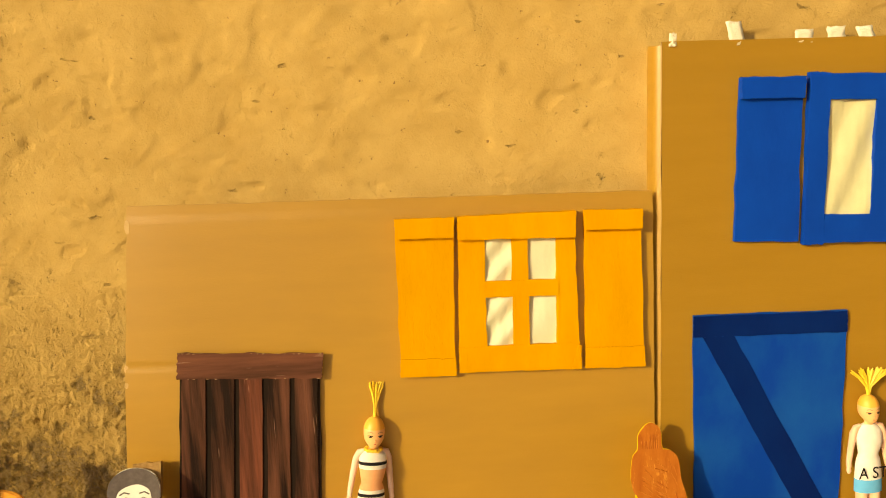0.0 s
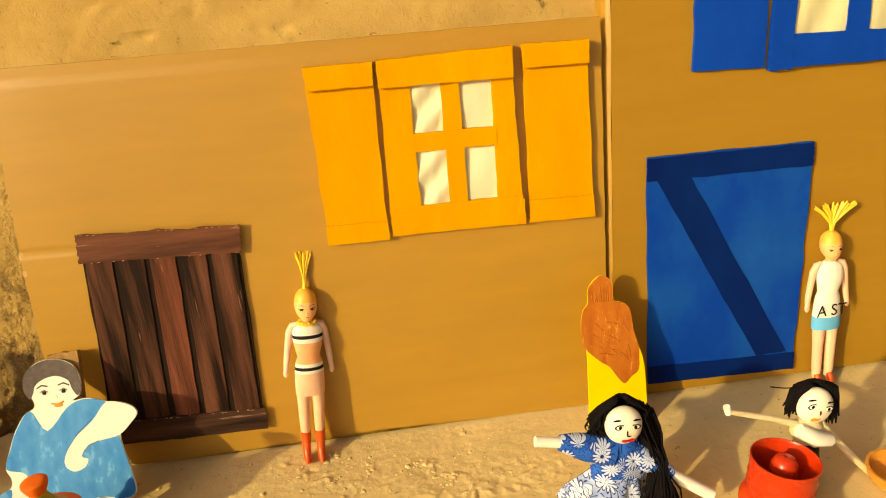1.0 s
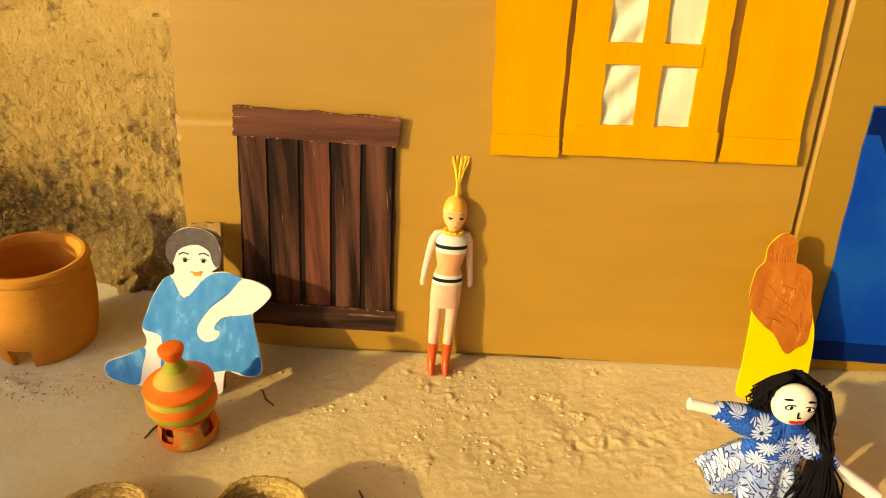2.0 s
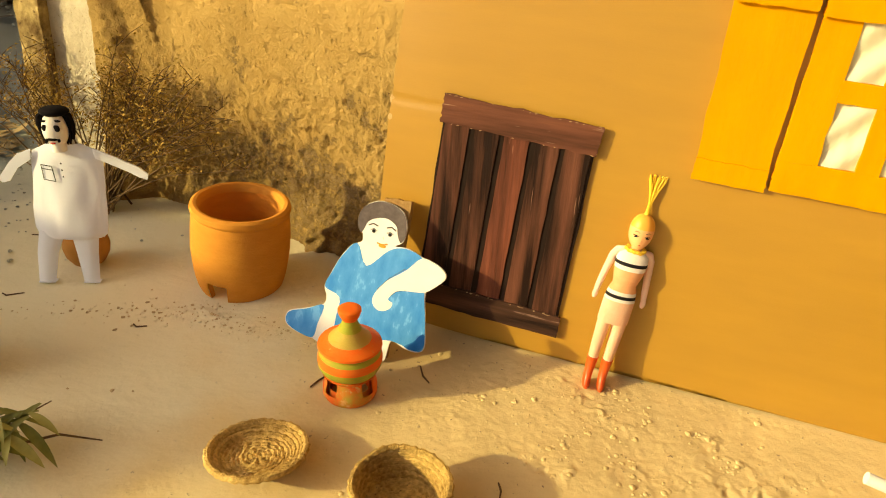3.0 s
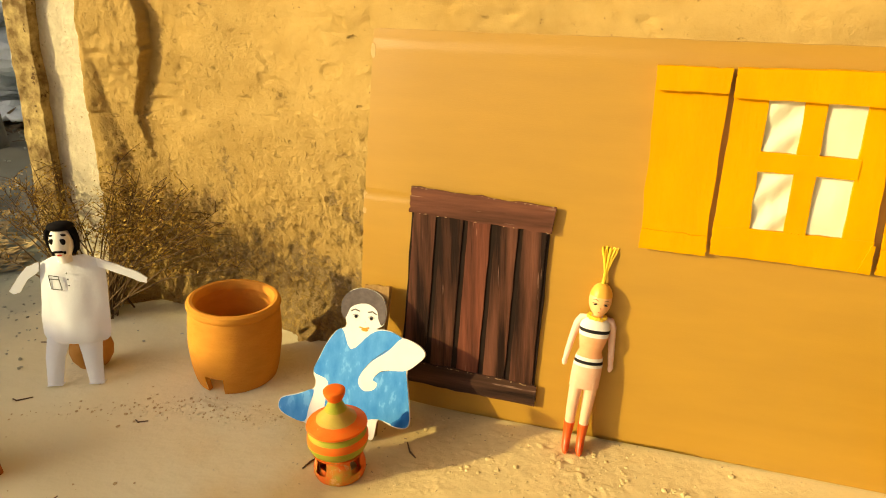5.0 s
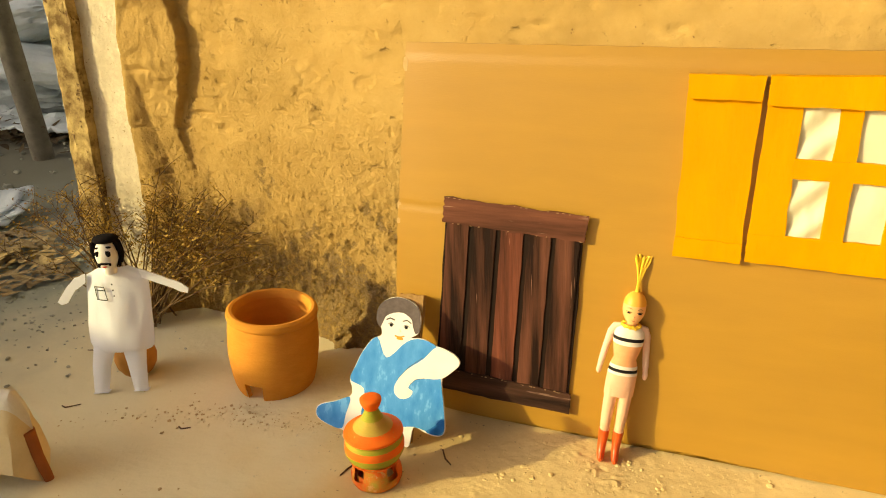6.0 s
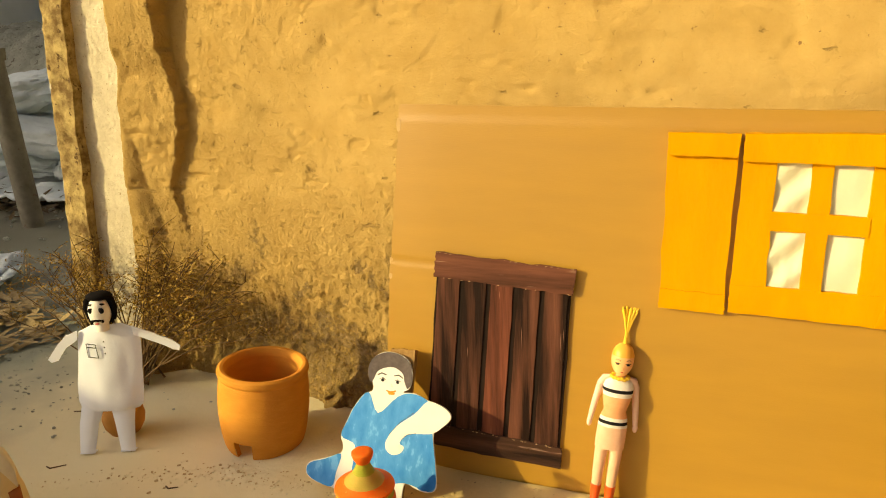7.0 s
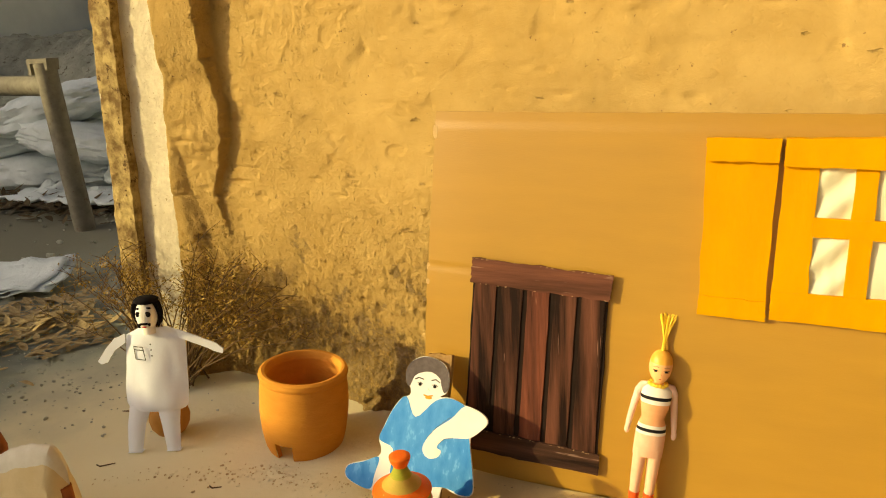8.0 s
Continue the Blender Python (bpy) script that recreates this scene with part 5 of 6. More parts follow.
def standing_rag_doll():
    """The smaller cloth doll with cord arms and a dark dotted dress."""
    bm = bmesh.new()
    for s in (-1, 1):
        tube(bm, [(s * 0.009, 0, 0.002), (s * 0.008, 0, 0.035)], 0.0055, 10, 1)
    loft(bm, [(0, 0, 0.018, 0.022, 0.018, 0), (0.001, 0, 0.035, 0.021, 0.017, 0), (0, 0, 0.062, 0.019, 0.015, 0), (0, 0, 0.072, 0.017, 0.013, 0)], 22)
    loft(bm, [(0, 0, 0.068, 0.018, 0.014, 1), (-0.001, 0, 0.084, 0.025, 0.018, 1), (-0.002, 0, 0.097, 0.022, 0.015, 1), (0, 0, 0.106, 0.009, 0.009, 1)], 20)
    tube(bm, [(0.024, -0.016, 0.076), (-0.002, -0.022, 0.086), (-0.024, -0.016, 0.100)], [0.010, 0.0125, 0.010], 12, 2)
    tube(bm, [(-0.018, 0, 0.098), (-0.055, 0.0, 0.114), (-0.095, 0.002, 0.126), (-0.124, 0.002, 0.136)], [0.0056, 0.0048, 0.0042, 0.0038], 10, 1)
    tube(bm, [(-0.120, 0.002, 0.132), (-0.124, 0.002, 0.144)], 0.0052, 9, 2)
    tube(bm, [(0.018, 0, 0.095), (0.045, -0.006, 0.062), (0.072, -0.012, 0.030), (0.092, -0.016, 0.008)], [0.0062, 0.0058, 0.0056, 0.0048], 10, 1)
    ball(bm, (0.003, -0.004, 0.130), (0.026, 0.018, 0.028), 3, 22, 13)
    r = random.Random(21)
    for k in range(190):
        a = r.uniform(-0.3, math.pi + 0.3)
        b = r.uniform(0.5, 1.0)
        x = 0.005 + 0.034 * math.cos(a) * b
        y = 0.002 + 0.021 * math.sin(a) * b
        low = r.uniform(0.110, 0.126) if math.cos(a) < 0 else r.uniform(0.090, 0.112)
        tube(bm, [(0.005 + 0.3 * (x - 0.005), y * 0.5, 0.163), (x, y, 0.152), (x + 0.004 * math.cos(a), y, 0.134), (x + 0.006 * math.cos(a) + r.uniform(-0.004, 0.005), y, low)], [0.0022, 0.0024, 0.0022, 0.0011], 5, 4)
    tube(bm, [(-0.010, 0, 0.160), (-0.040, 0.004, 0.160), (-0.060, 0.006, 0.164)], 0.0009, 5, 4)
    for x, z, w, h, k in ((-0.009, 0.139, 0.0074, 0.0048, 7), (0.014, 0.133, 0.0074, 0.0048, 7), (-0.009, 0.139, 0.0060, 0.0036, 5), (0.014, 0.133, 0.0060, 0.0036, 5), (-0.009, 0.139, 0.0031, 0.0031, 4), (0.014, 0.133, 0.0031, 0.0031, 4), (-0.008, 0.1475, 0.0070, 0.0013, 4), (0.016, 0.1415, 0.0066, 0.0013, 4), (0.0015, 0.1290, 0.0009, 0.0040, 4), (-0.003, 0.1175, 0.0080, 0.0032, 6)):
        y = -0.004 - 0.0182 * math.sqrt(max(0.0, 1 - ((x - 0.003) / 0.026) ** 2 - ((z - 0.130) / 0.028) ** 2))
        ball(bm, (x, y, z), (w, 0.0006 + {4: 0.0009, 5: 0.0005}.get(k, 0.0), h), k, 12, 6)
    ob = finish("rag_doll", bm, [DARKPRINT, COTTON, WHITEROLL, FACE, YARN, PAPER, LIP, INK], smooth=True)
    ob.matrix_basis = pose(0.722, -0.246, 0.0)
    return tagged(ob, "small cloth doll with cord arms and dark dotted dress", "doll")


standing_rag_doll()

# ---- clay things ----
def painted_stew_pot():
    """A painted clay pot with a domed lid on a small pierced stove."""
    th = thing("clay_pot", pose(-0.361, -0.209, 0.0) @ Matrix.Diagonal((0.92, 0.92, 0.985, 1.0)), "small painted clay pot with lid on its stove", "pot")
    bm = bmesh.new()
    seg = 60

    lathe(bm, [(0.030, 0.0), (0.0435, 0.0), (0.0460, 0.006), (0.0455, 0.016), (0.0430, 0.024), (0.0410, 0.034), (0.0420, 0.040), (0.045, 0.044), (0.040, 0.0445), (0.037, 0.040), (0.037, 0.02), (0.039, 0.004)], seg, closed=False,
          wobble=0.04, keep=lambda a, k: not (3 <= k <= 5 and ((a + 0.62) % (2 * math.pi / 4)) < 0.52) and not (9 <= k <= 9 and ((a + 0.62) % (2 * math.pi / 4)) < 0.52))
    part("stove", bm, POT_MIX, th, "pierced stove mottled orange and green", True)
    bm = bmesh.new()
    lathe(bm, [(0.018, 0.0375), (0.036, 0.041), (0.0475, 0.050), (0.0525, 0.060), (0.0530, 0.066)], seg, closed=False, wobble=0.02, mat=0)
    lathe(bm, [(0.0530, 0.066), (0.0530, 0.073), (0.0505, 0.079)], seg, closed=False, mat=1)
    lathe(bm, [(0.0505, 0.079), (0.0475, 0.083), (0.0465, 0.0865), (0.0475, 0.0900), (0.0440, 0.0905), (0.0420, 0.080), (0.0300, 0.055), (0.004, 0.045)], seg, closed=False, mat=2)
    part("bowl", bm, [POT_GREEN, POT_ORANGE, POT_GREEN], th, "round bowl with green and orange bands", True)
    bm = bmesh.new()
    lathe(bm, [(0.0420, 0.0885), (0.0500, 0.0900), (0.0528, 0.0930), (0.0520, 0.0960), (0.0460, 0.0988), (0.0400, 0.1010), (0.0350, 0.1045)], seg, closed=False, mat=0)
    lathe(bm, [(0.0350, 0.1045), (0.0320, 0.1070), (0.0255, 0.1130), (0.0190, 0.1210)], seg, closed=False, mat=2)
    lathe(bm, [(0.0190, 0.1210), (0.0145, 0.1290), (0.0122, 0.1350), (0.0120, 0.1400)], seg, closed=False, mat=1)
    lid = part("lid", bm, [POT_ORANGE, POT_GREEN, POT_OCHRE], th, "domed lid with an orange rim", True)
    bm = bmesh.new()
    lathe(bm, [(0.0115, 0.1370), (0.0135, 0.1400), (0.0172, 0.1470), (0.0190, 0.1525), (0.0188, 0.1560), (0.0165, 0.1578), (0.0100, 0.1582), (0.0010, 0.1580)], 40)
    part("knob", bm, POT_ORANGE, lid, "orange lid knob", True)
    return th


painted_stew_pot()


def clay_oven():
    """A barrel-shaped clay oven with a rolled rim and a small notch at its foot."""
    th = thing("clay_oven", pose(-0.695, -0.004, -0.004, 0, 4.5, 20) @ Matrix.Diagonal((0.94, 0.94, 1.04, 1.0)), "orange fired clay oven with a notch at its foot", "oven")
    prof = [(0.080, 0.0), (0.0845, 0.010), (0.0885, 0.025), (0.0905, 0.036), (0.0930, 0.055), (0.0955, 0.080), (0.0955, 0.100), (0.0945, 0.122), (0.0925, 0.140), (0.0895, 0.150)]
    inner = [(0.0780, 0.150), (0.0820, 0.130), (0.0850, 0.100), (0.0840, 0.070), (0.0800, 0.036), (0.0770, 0.025), (0.0740, 0.010), (0.0700, 0.004)]
    seg = 96
    hole = (-2.12, -1.63)

    def keep_out(a, k):
        a = a - 2 * math.pi if a > math.pi else a
        return not (hole[0] < a < hole[1] and k < 3)

    def keep_in(a, k):
        a = a - 2 * math.pi if a > math.pi else a
        return not (hole[0] < a < hole[1] and k >= 4)
    bm = bmesh.new()
    lathe(bm, prof, seg, closed=False, wobble=0.004, keep=keep_out)
    lathe(bm, inner, seg, closed=False, wobble=0.004, keep=keep_in)
    step = 2 * math.pi / seg
    ids = [i for i in range(-seg // 2, seg // 2) if hole[0] < (i + 0.5) * step < hole[1]]
    a0, a1 = ids[0] * step, (ids[-1] + 1) * step
    w = lambda a, r, z: bm.verts.new((math.cos(a) * r * (1 + 0.004 * noise.noise((math.cos(a) * 1.3, math.sin(a) * 1.3, z * 14))), math.sin(a) * r * (1 + 0.004 * noise.noise((math.cos(a) * 1.3, math.sin(a) * 1.3, z * 14))), z))
    for a in (a0, a1):
        bm.faces.new((w(a, 0.080, 0), w(a, 0.0905, 0.036), w(a, 0.0800, 0.036), w(a, 0.070, 0.002)))
    bm.faces.new((w(a0, 0.0905, 0.036), w(a1, 0.0905, 0.036), w(a1, 0.0800, 0.036), w(a0, 0.0800, 0.036)))
    part("oven_body", bm, CLAY, th, smooth=True)
    bm = bmesh.new()
    lathe(bm, [(0.0775, 0.149), (0.0900, 0.1475), (0.0935, 0.1500), (0.0955, 0.1560), (0.0935, 0.1620), (0.0880, 0.1655), (0.0820, 0.1645), (0.0780, 0.1590), (0.0775, 0.149)], seg, closed=False, wobble=0.004)
    part("rim", bm, CLAY, th, "thick rolled clay rim", True)
    return th


clay_oven()
bm = bmesh.new()
lathe(bm, [(0.020, 0.0), (0.038, 0.010), (0.050, 0.030), (0.054, 0.052), (0.050, 0.074), (0.038, 0.090), (0.026, 0.097), (0.024, 0.103), (0.029, 0.108), (0.025, 0.110), (0.020, 0.100), (0.02, 0.09)], 44, closed=False, wobble=0.03)
ob = finish("water_pot", bm, [CLAY_SHADED], smooth=True)
ob.matrix_basis = pose(-0.990, -0.072, 0.0) @ Matrix.Scale(0.78, 4)
tagged(ob, "round orange clay pot, shade in its colour, behind the white paper figure", "pot")


def straw_basket(m, depth, radius, flare, label):
    """A coiled straw bowl: a coil spiralling out from the middle and up the side."""
    th = thing("straw_basket", m, label, "basket", "straw baskets")
    coil = 0.0062
    bm = bmesh.new()
    n = int((radius - 0.004) / coil)
    for k in range(n):
        r0 = 0.003 + k * coil
        tube_ring(bm, r0, 0.004, coil * 0.62, k)
    part("base", bm, STRAW, th, "coiled straw bottom", True)
    rows = max(3, int(math.hypot(depth, flare) / (coil * 0.72)))
    for k in range(rows):
        t = k / (rows - 1)
        bm = bmesh.new()
        rr = 0.002 + n * coil + flare * t
        tube_ring(bm, rr, 0.005 + depth * t, coil * (0.62 if k < rows - 1 else 0.78), k + 5)
        part("coil" if k < rows - 1 else "rim", bm, STRAW if k % 2 == 0 else STRAW_DARK, th, "" if k < rows - 1 else "bound straw rim", True)
    return th


def tube_ring(bm, r, z, thick, k, seg=72, sides=7):
    rings = []
    for i in range(seg):
        a = 2 * math.pi * i / seg
        bumpy = 1 + 0.22 * math.sin(a * max(8, int(r / 0.0022)) + k) + 0.15 * noise.noise((math.cos(a) * 9, math.sin(a) * 9, k * 1.7))
        off = 0.0012 * noise.noise((math.cos(a) * 2, math.sin(a) * 2, k * 0.9))
        rings.append([bm.verts.new(((r + off + thick * bumpy * math.cos(2 * math.pi * s / sides)) * math.cos(a), (r + off + thick * bumpy * math.cos(2 * math.pi * s / sides)) * math.sin(a), z + off + thick * bumpy * math.sin(2 * math.pi * s / sides))) for s in range(sides)])
    for i in range(seg):
        j = (i + 1) % seg
        for s in range(sides):
            u = (s + 1) % sides
            bm.faces.new((rings[i][s], rings[j][s], rings[j][u], rings[i][u]))


straw_basket(pose(-0.407, -0.396, 0.010, -9, -2, 20), 0.012, 0.052, 0.020, "shallow coiled straw bowl lying on earth")
straw_basket(pose(-0.199, -0.394, 0.001, 0, 0, 70), 0.044, 0.056, 0.010, "deep coiled straw bowl standing on earth")


# ---- red kitchen toys ----
def red_toy_mill():
    th = thing("toy_mill", pose(0.646, -0.308, 0.0, 0, 4.5, 0) @ Matrix.Diagonal((0.77, 0.77, 0.88, 1.0)), "glossy red plastic toy mill with a wooden peg handle", "toy")
    bm = bmesh.new()
    lathe(bm, [(0.052, 0.0), (0.063, 0.001), (0.0655, 0.008), (0.0655, 0.030), (0.0635, 0.036), (0.0575, 0.041), (0.0570, 0.056), (0.0580, 0.058), (0.0580, 0.061), (0.0570, 0.063), (0.0570, 0.071), (0.0580, 0.073), (0.0580, 0.076),
               (0.0570, 0.078), (0.0578, 0.104), (0.0592, 0.106), (0.0590, 0.1085), (0.0568, 0.1085), (0.0545, 0.104), (0.0540, 0.060), (0.0500, 0.050), (0.0200, 0.047)], 72, closed=False)
    part("body", bm, REDPLASTIC, th, smooth=True)
    bm = bmesh.new()
    lathe(bm, [(0.0260, 0.046), (0.0240, 0.080), (0.0225, 0.098), (0.0170, 0.108), (0.0080, 0.112), (0.0034, 0.1122), (0.0030, 0.106), (0.0005, 0.105)], 40, closed=False)
    part("hub", bm, REDPLASTIC, th, "round hub with a small hole", True)
    bm = bmesh.new()
    tube(bm, [(0.000, -0.058, 0.040), (0.002, -0.066, 0.046), (0.008, -0.090, 0.042), (0.014, -0.118, 0.034), (0.016, -0.124, 0.032)], [0.009, 0.0105, 0.0105, 0.011, 0.007], 16)
    part("handle", bm, WOODPEG, th, "pale wooden peg", True)


red_toy_mill()
th = thing("toy_plate", pose(0.360, -0.368, 0.0), "flat red plastic toy plate lying on earth", "plate")
bm = bmesh.new()
lathe(bm, [(0.001, 0.004), (0.050, 0.004), (0.056, 0.006), (0.068, 0.0115), (0.0705, 0.0125), (0.0700, 0.0105), (0.058, 0.003), (0.050, 0.0), (0.001, 0.0)], 64, closed=False)
part("dish", bm, REDPLASTIC, th, smooth=True)
th = thing("toy_packet", pose(0.348, -0.368, 0.0120, 6, -4, 28), "small orange and white printed toy packet", "packet")
bm = bmesh.new()
slab(bm, worn([(-0.033, -0.018), (0.033, -0.018), (0.033, 0.018), (-0.033, 0.018)], rng), -0.003, 0.003)
bmesh.ops.transform(bm, matrix=pose(0, 0, 0, -90), verts=bm.verts)
part("wrapper", bm, PACKET, th)
for c, mat, nm in (([(-0.030, -0.015), (-0.004, -0.015), (-0.010, 0.008), (-0.026, 0.012)], WHITEROLL, "white_patch"), ([(0.004, -0.008), (0.026, -0.010), (0.024, 0.012), (0.008, 0.012)], LEMON, "yellow_patch"), ([(0.010, -0.003), (0.020, -0.002), (0.017, 0.006)], INK, "dark_mark")):
    bm = bmesh.new()
    slab(bm, c, -0.0036 if mat is not INK else -0.0042, -0.0029)
    bmesh.ops.transform(bm, matrix=pose(0, 0, 0, -90), verts=bm.verts)
    part(nm, bm, mat, th)
th = thing("toy_bottle", pose(0.400, -0.367, 0.026, 0, 83, 27), "small red toy bottle with a green cap lying down", "bottle")
bm = bmesh.new()
lathe(bm, [(0.006, -0.045), (0.0135, -0.044), (0.0142, -0.038), (0.0142, 0.008), (0.0120, 0.012), (0.006, 0.013)], 32)
part("bottle_body", bm, REDPLASTIC, th, smooth=True)
bm = bmesh.new()
lathe(bm, [(0.0110, 0.010), (0.0128, 0.012), (0.0128, 0.036), (0.0105, 0.041), (0.004, 0.042)], 28)
part("cap", bm, GREENPLASTIC, th, "green cap", True)
bm = bmesh.new()
lathe(bm, [(0.020, 0.0), (0.034, 0.002), (0.041, 0.012), (0.044, 0.026), (0.040, 0.026), (0.036, 0.012), (0.02, 0.005)], 44, closed=True, wobble=0.03)
ob = finish("clay_bowl", bm, [CLAY], smooth=True)
ob.matrix_basis = pose(0.846, -0.285, 0.0)
tagged(ob, "small orange clay bowl on the earth", "bowl")


# ---- draped clay figurine and jar ----
def draped_figurine():
    bm = bmesh.new()
    nu, nv = 28, 26
    g = []
    for j in range(nv + 1):
        s = j / nv
        line = []
        spine = 0.172 - 0.040 * s + 0.012 * math.sin(s * 6)
        half = 0.036 + 0.012 * s
        end = min(1.0, (s / 0.06)) ** 0.5 if s < 0.06 else 1.0
        for i in range(nu + 1):
            u = i / nu * 2 - 1
            drop = abs(u) ** 2.2
            y = u * half * end * (1 + 0.25 * drop)
            z = spine * (0.75 + 0.25 * end) - drop * (0.124 + 0.016 * max(0.0, 1 - s * 4) + 0.020 * noise.noise((s * 6, u * 2, 4.0))) + 0.005 * noise.noise((s * 14, u * 5, 1.0))
            line.append(bm.verts.new((-0.24 * s, y + 0.004 * noise.noise((s * 9, z * 30, 2.0)), z)))
        g.append(line)
    for j in range(nv):
        for i in range(nu):
            f = bm.faces.new((g[j][i], g[j][i + 1], g[j + 1][i + 1], g[j + 1][i]))
            f.material_index = 0 if 7 <= i < 21 else 1
    bm.faces.new([v for v in g[0]]).material_index = 0
    for x, y in ((-0.004, -0.004), (-0.034, 0.018), (-0.19, -0.018), (-0.19, 0.020)):
        tube(bm, [(x + 0.010, y, 0.001), (x + 0.008, y, 0.014), (x, y, 0.050), (x - 0.004, y, 0.100)], [0.0080, 0.0085, 0.0105, 0.012], 12, 2)
    loft(bm, [(-0.12, 0, 0.060, 0.085, 0.020, 1), (-0.12, 0, 0.100, 0.105, 0.028, 1), (-0.12, 0, 0.122, 0.100, 0.022, 1)], 24)
    ob = finish("draped_figurine", bm, [LOOSE, BEIGE, CLAY_DARK], smooth=True)
    ob.matrix_basis = pose(-0.896, -0.392, 0.0, 0, 0, 16)
    return tagged(ob, "brown clay figurine draped with pale cloth", "figurine")


draped_figurine()
bm = bmesh.new()
lathe(bm, [(0.018, 0.0), (0.026, 0.012), (0.028, 0.035), (0.022, 0.060), (0.014, 0.082), (0.013, 0.098), (0.017, 0.104), (0.006, 0.106)], 36)
ob = finish("clay_jar", bm, [CLAY_DARK], smooth=True)
ob.matrix_basis = pose(-1.262, -0.285, 0.0)
tagged(ob, "slim brown clay jar standing on earth", "jar")


# ---- plants ----
def blade(bm, p, d, up, length, width, bend, mat=0, rows=7):
    """A folded leaf from p along d."""
    d = Vector(d).normalized()
    side = d.cross(Vector(up)).normalized()
    up = side.cross(d)
    prev = None
    for k in range(rows + 1):
        t = k / rows
        w = width * math.sin(math.pi * min(1, t * 0.93 + 0.07)) ** 0.8 * 0.5 if k < rows else 0.0004
        c = Vector(p) + d * length * t + up * (bend * t * t * length)
        row = [bm.verts.new(c - side * w + up * w * 0.25), bm.verts.new(c), bm.verts.new(c + side * w + up * w * 0.25)]
        if prev:
            for i in range(2):
                bm.faces.new((prev[i], prev[i + 1], row[i + 1], row[i])).material_index = mat
        prev = row


def leaf_bunch():
    th = thing("leafy_sprig", pose(-0.700, -0.520, 0.0), "cut green leafy sprig lying on the earth", "plant")
    r = random.Random(31)
    bm = bmesh.new()
    tube(bm, [(-0.085, -0.07, 0.012), (-0.02, -0.01, 0.028), (0.030, 0.050, 0.022), (0.078, 0.074, 0.008)], [0.0028, 0.0024, 0.0018, 0.0010], 8)
    tube(bm, [(-0.02, -0.01, 0.028), (-0.03, 0.045, 0.034), (-0.018, 0.088, 0.034)], [0.0020, 0.0015, 0.0008], 8)
    part("stem", bm, TWIG, th, "thin brown stem", True)
    for k in range(46):
        t = r.random()
        base = Vector((-0.085, -0.03, 0.030)).lerp(Vector((-0.002, 0.045, 0.040)), t) + Vector((r.gauss(0, 0.016), r.gauss(0, 0.014), r.uniform(0.0, 0.026)))
        a = r.gauss(-1.75, 0.75) if k % 4 else r.uniform(-0.3, 1.2)
        d = Vector((math.cos(a), math.sin(a), r.uniform(-0.15, 0.40)))
        bm = bmesh.new()
        blade(bm, base, d, (0, 0, 1), r.uniform(0.050, 0.078), r.uniform(0.011, 0.017), r.uniform(-0.75, -0.25))
        for v in bm.verts:
            v.co.z = max(0.003, v.co.z)
        ob = part("leaf", bm, LEAF if r.random() < 0.62 else LEAF_PALE, th, smooth=True)
    return th


leaf_bunch()


def dry_bush():
    th = thing("dry_shrub", pose(-1.150, 0.125, 0.0), "dry brown shrub with golden seed heads by the wall", "shrub")
    r = random.Random(41)
    seeds = bmesh.new()

    def flake(p, size):
        a, b = r.uniform(0, 6.28), r.uniform(-1, 1)
        d = Vector((math.cos(a), math.sin(a), b)).normalized() * size
        e = d.cross(Vector((r.random(), r.random(), r.random()))).normalized() * size * 0.7
        q = [p - d, p + e * 0.8, p + d, p - e * 0.8]
        seeds.faces.new([seeds.verts.new(v) for v in q])

    for k in range(60):
        leftward = k % 3 == 0
        a = r.uniform(1.9, math.pi + 0.35) if leftward else r.uniform(-0.4, 1.6)
        out = r.uniform(0.10, 0.42) if leftward else r.uniform(0.05, 0.36)
        dx = math.cos(a) * out * 1.15 + 0.05
        dy = min(0.055, math.sin(a) * 0.10 - 0.04 * r.random())
        hgt = r.uniform(0.19, 0.36) * (1.05 - 0.35 * (abs(dx) / 0.44) ** 2)
        root = Vector((r.gauss(0, 0.025), r.gauss(0, 0.018), 0.0))
        tip = Vector((dx, dy, hgt))
        mid = root.lerp(tip, 0.5) + Vector((0, 0, 0.03))
        stem = bmesh.new()
        tube(stem, [root, root.lerp(mid, 0.55), mid, mid.lerp(tip, 0.6), tip], [0.0022, 0.0018, 0.0014, 0.0010, 0.0005], 6)
        for j in range(r.randint(7, 11)):
            t = r.uniform(0.35, 1.0)
            p = mid.lerp(tip, (t - 0.35) / 0.65)
            q = p + Vector((r.gauss(0, 0.035), r.gauss(0, 0.022), r.uniform(0.0, 0.05)))
            tube(stem, [p, p.lerp(q, 0.5) + Vector((0, 0, 0.004)), q], [0.0011, 0.0008, 0.0004], 4)
            for _ in range(r.randint(10, 16) if dx < -0.08 else r.randint(13, 21)):
                flake(p.lerp(q, r.uniform(0.3, 1.05)) + Vector((r.gauss(0, 0.008), r.gauss(0, 0.008), r.gauss(0, 0.007))), r.uniform(0.0016, 0.0046))
        part("stem", stem, TWIG, th)
    tagged(part("seed_heads", seeds, SEED, th, "tiny dry golden seed heads"), kind="stuff")
    return th


dry_bush()

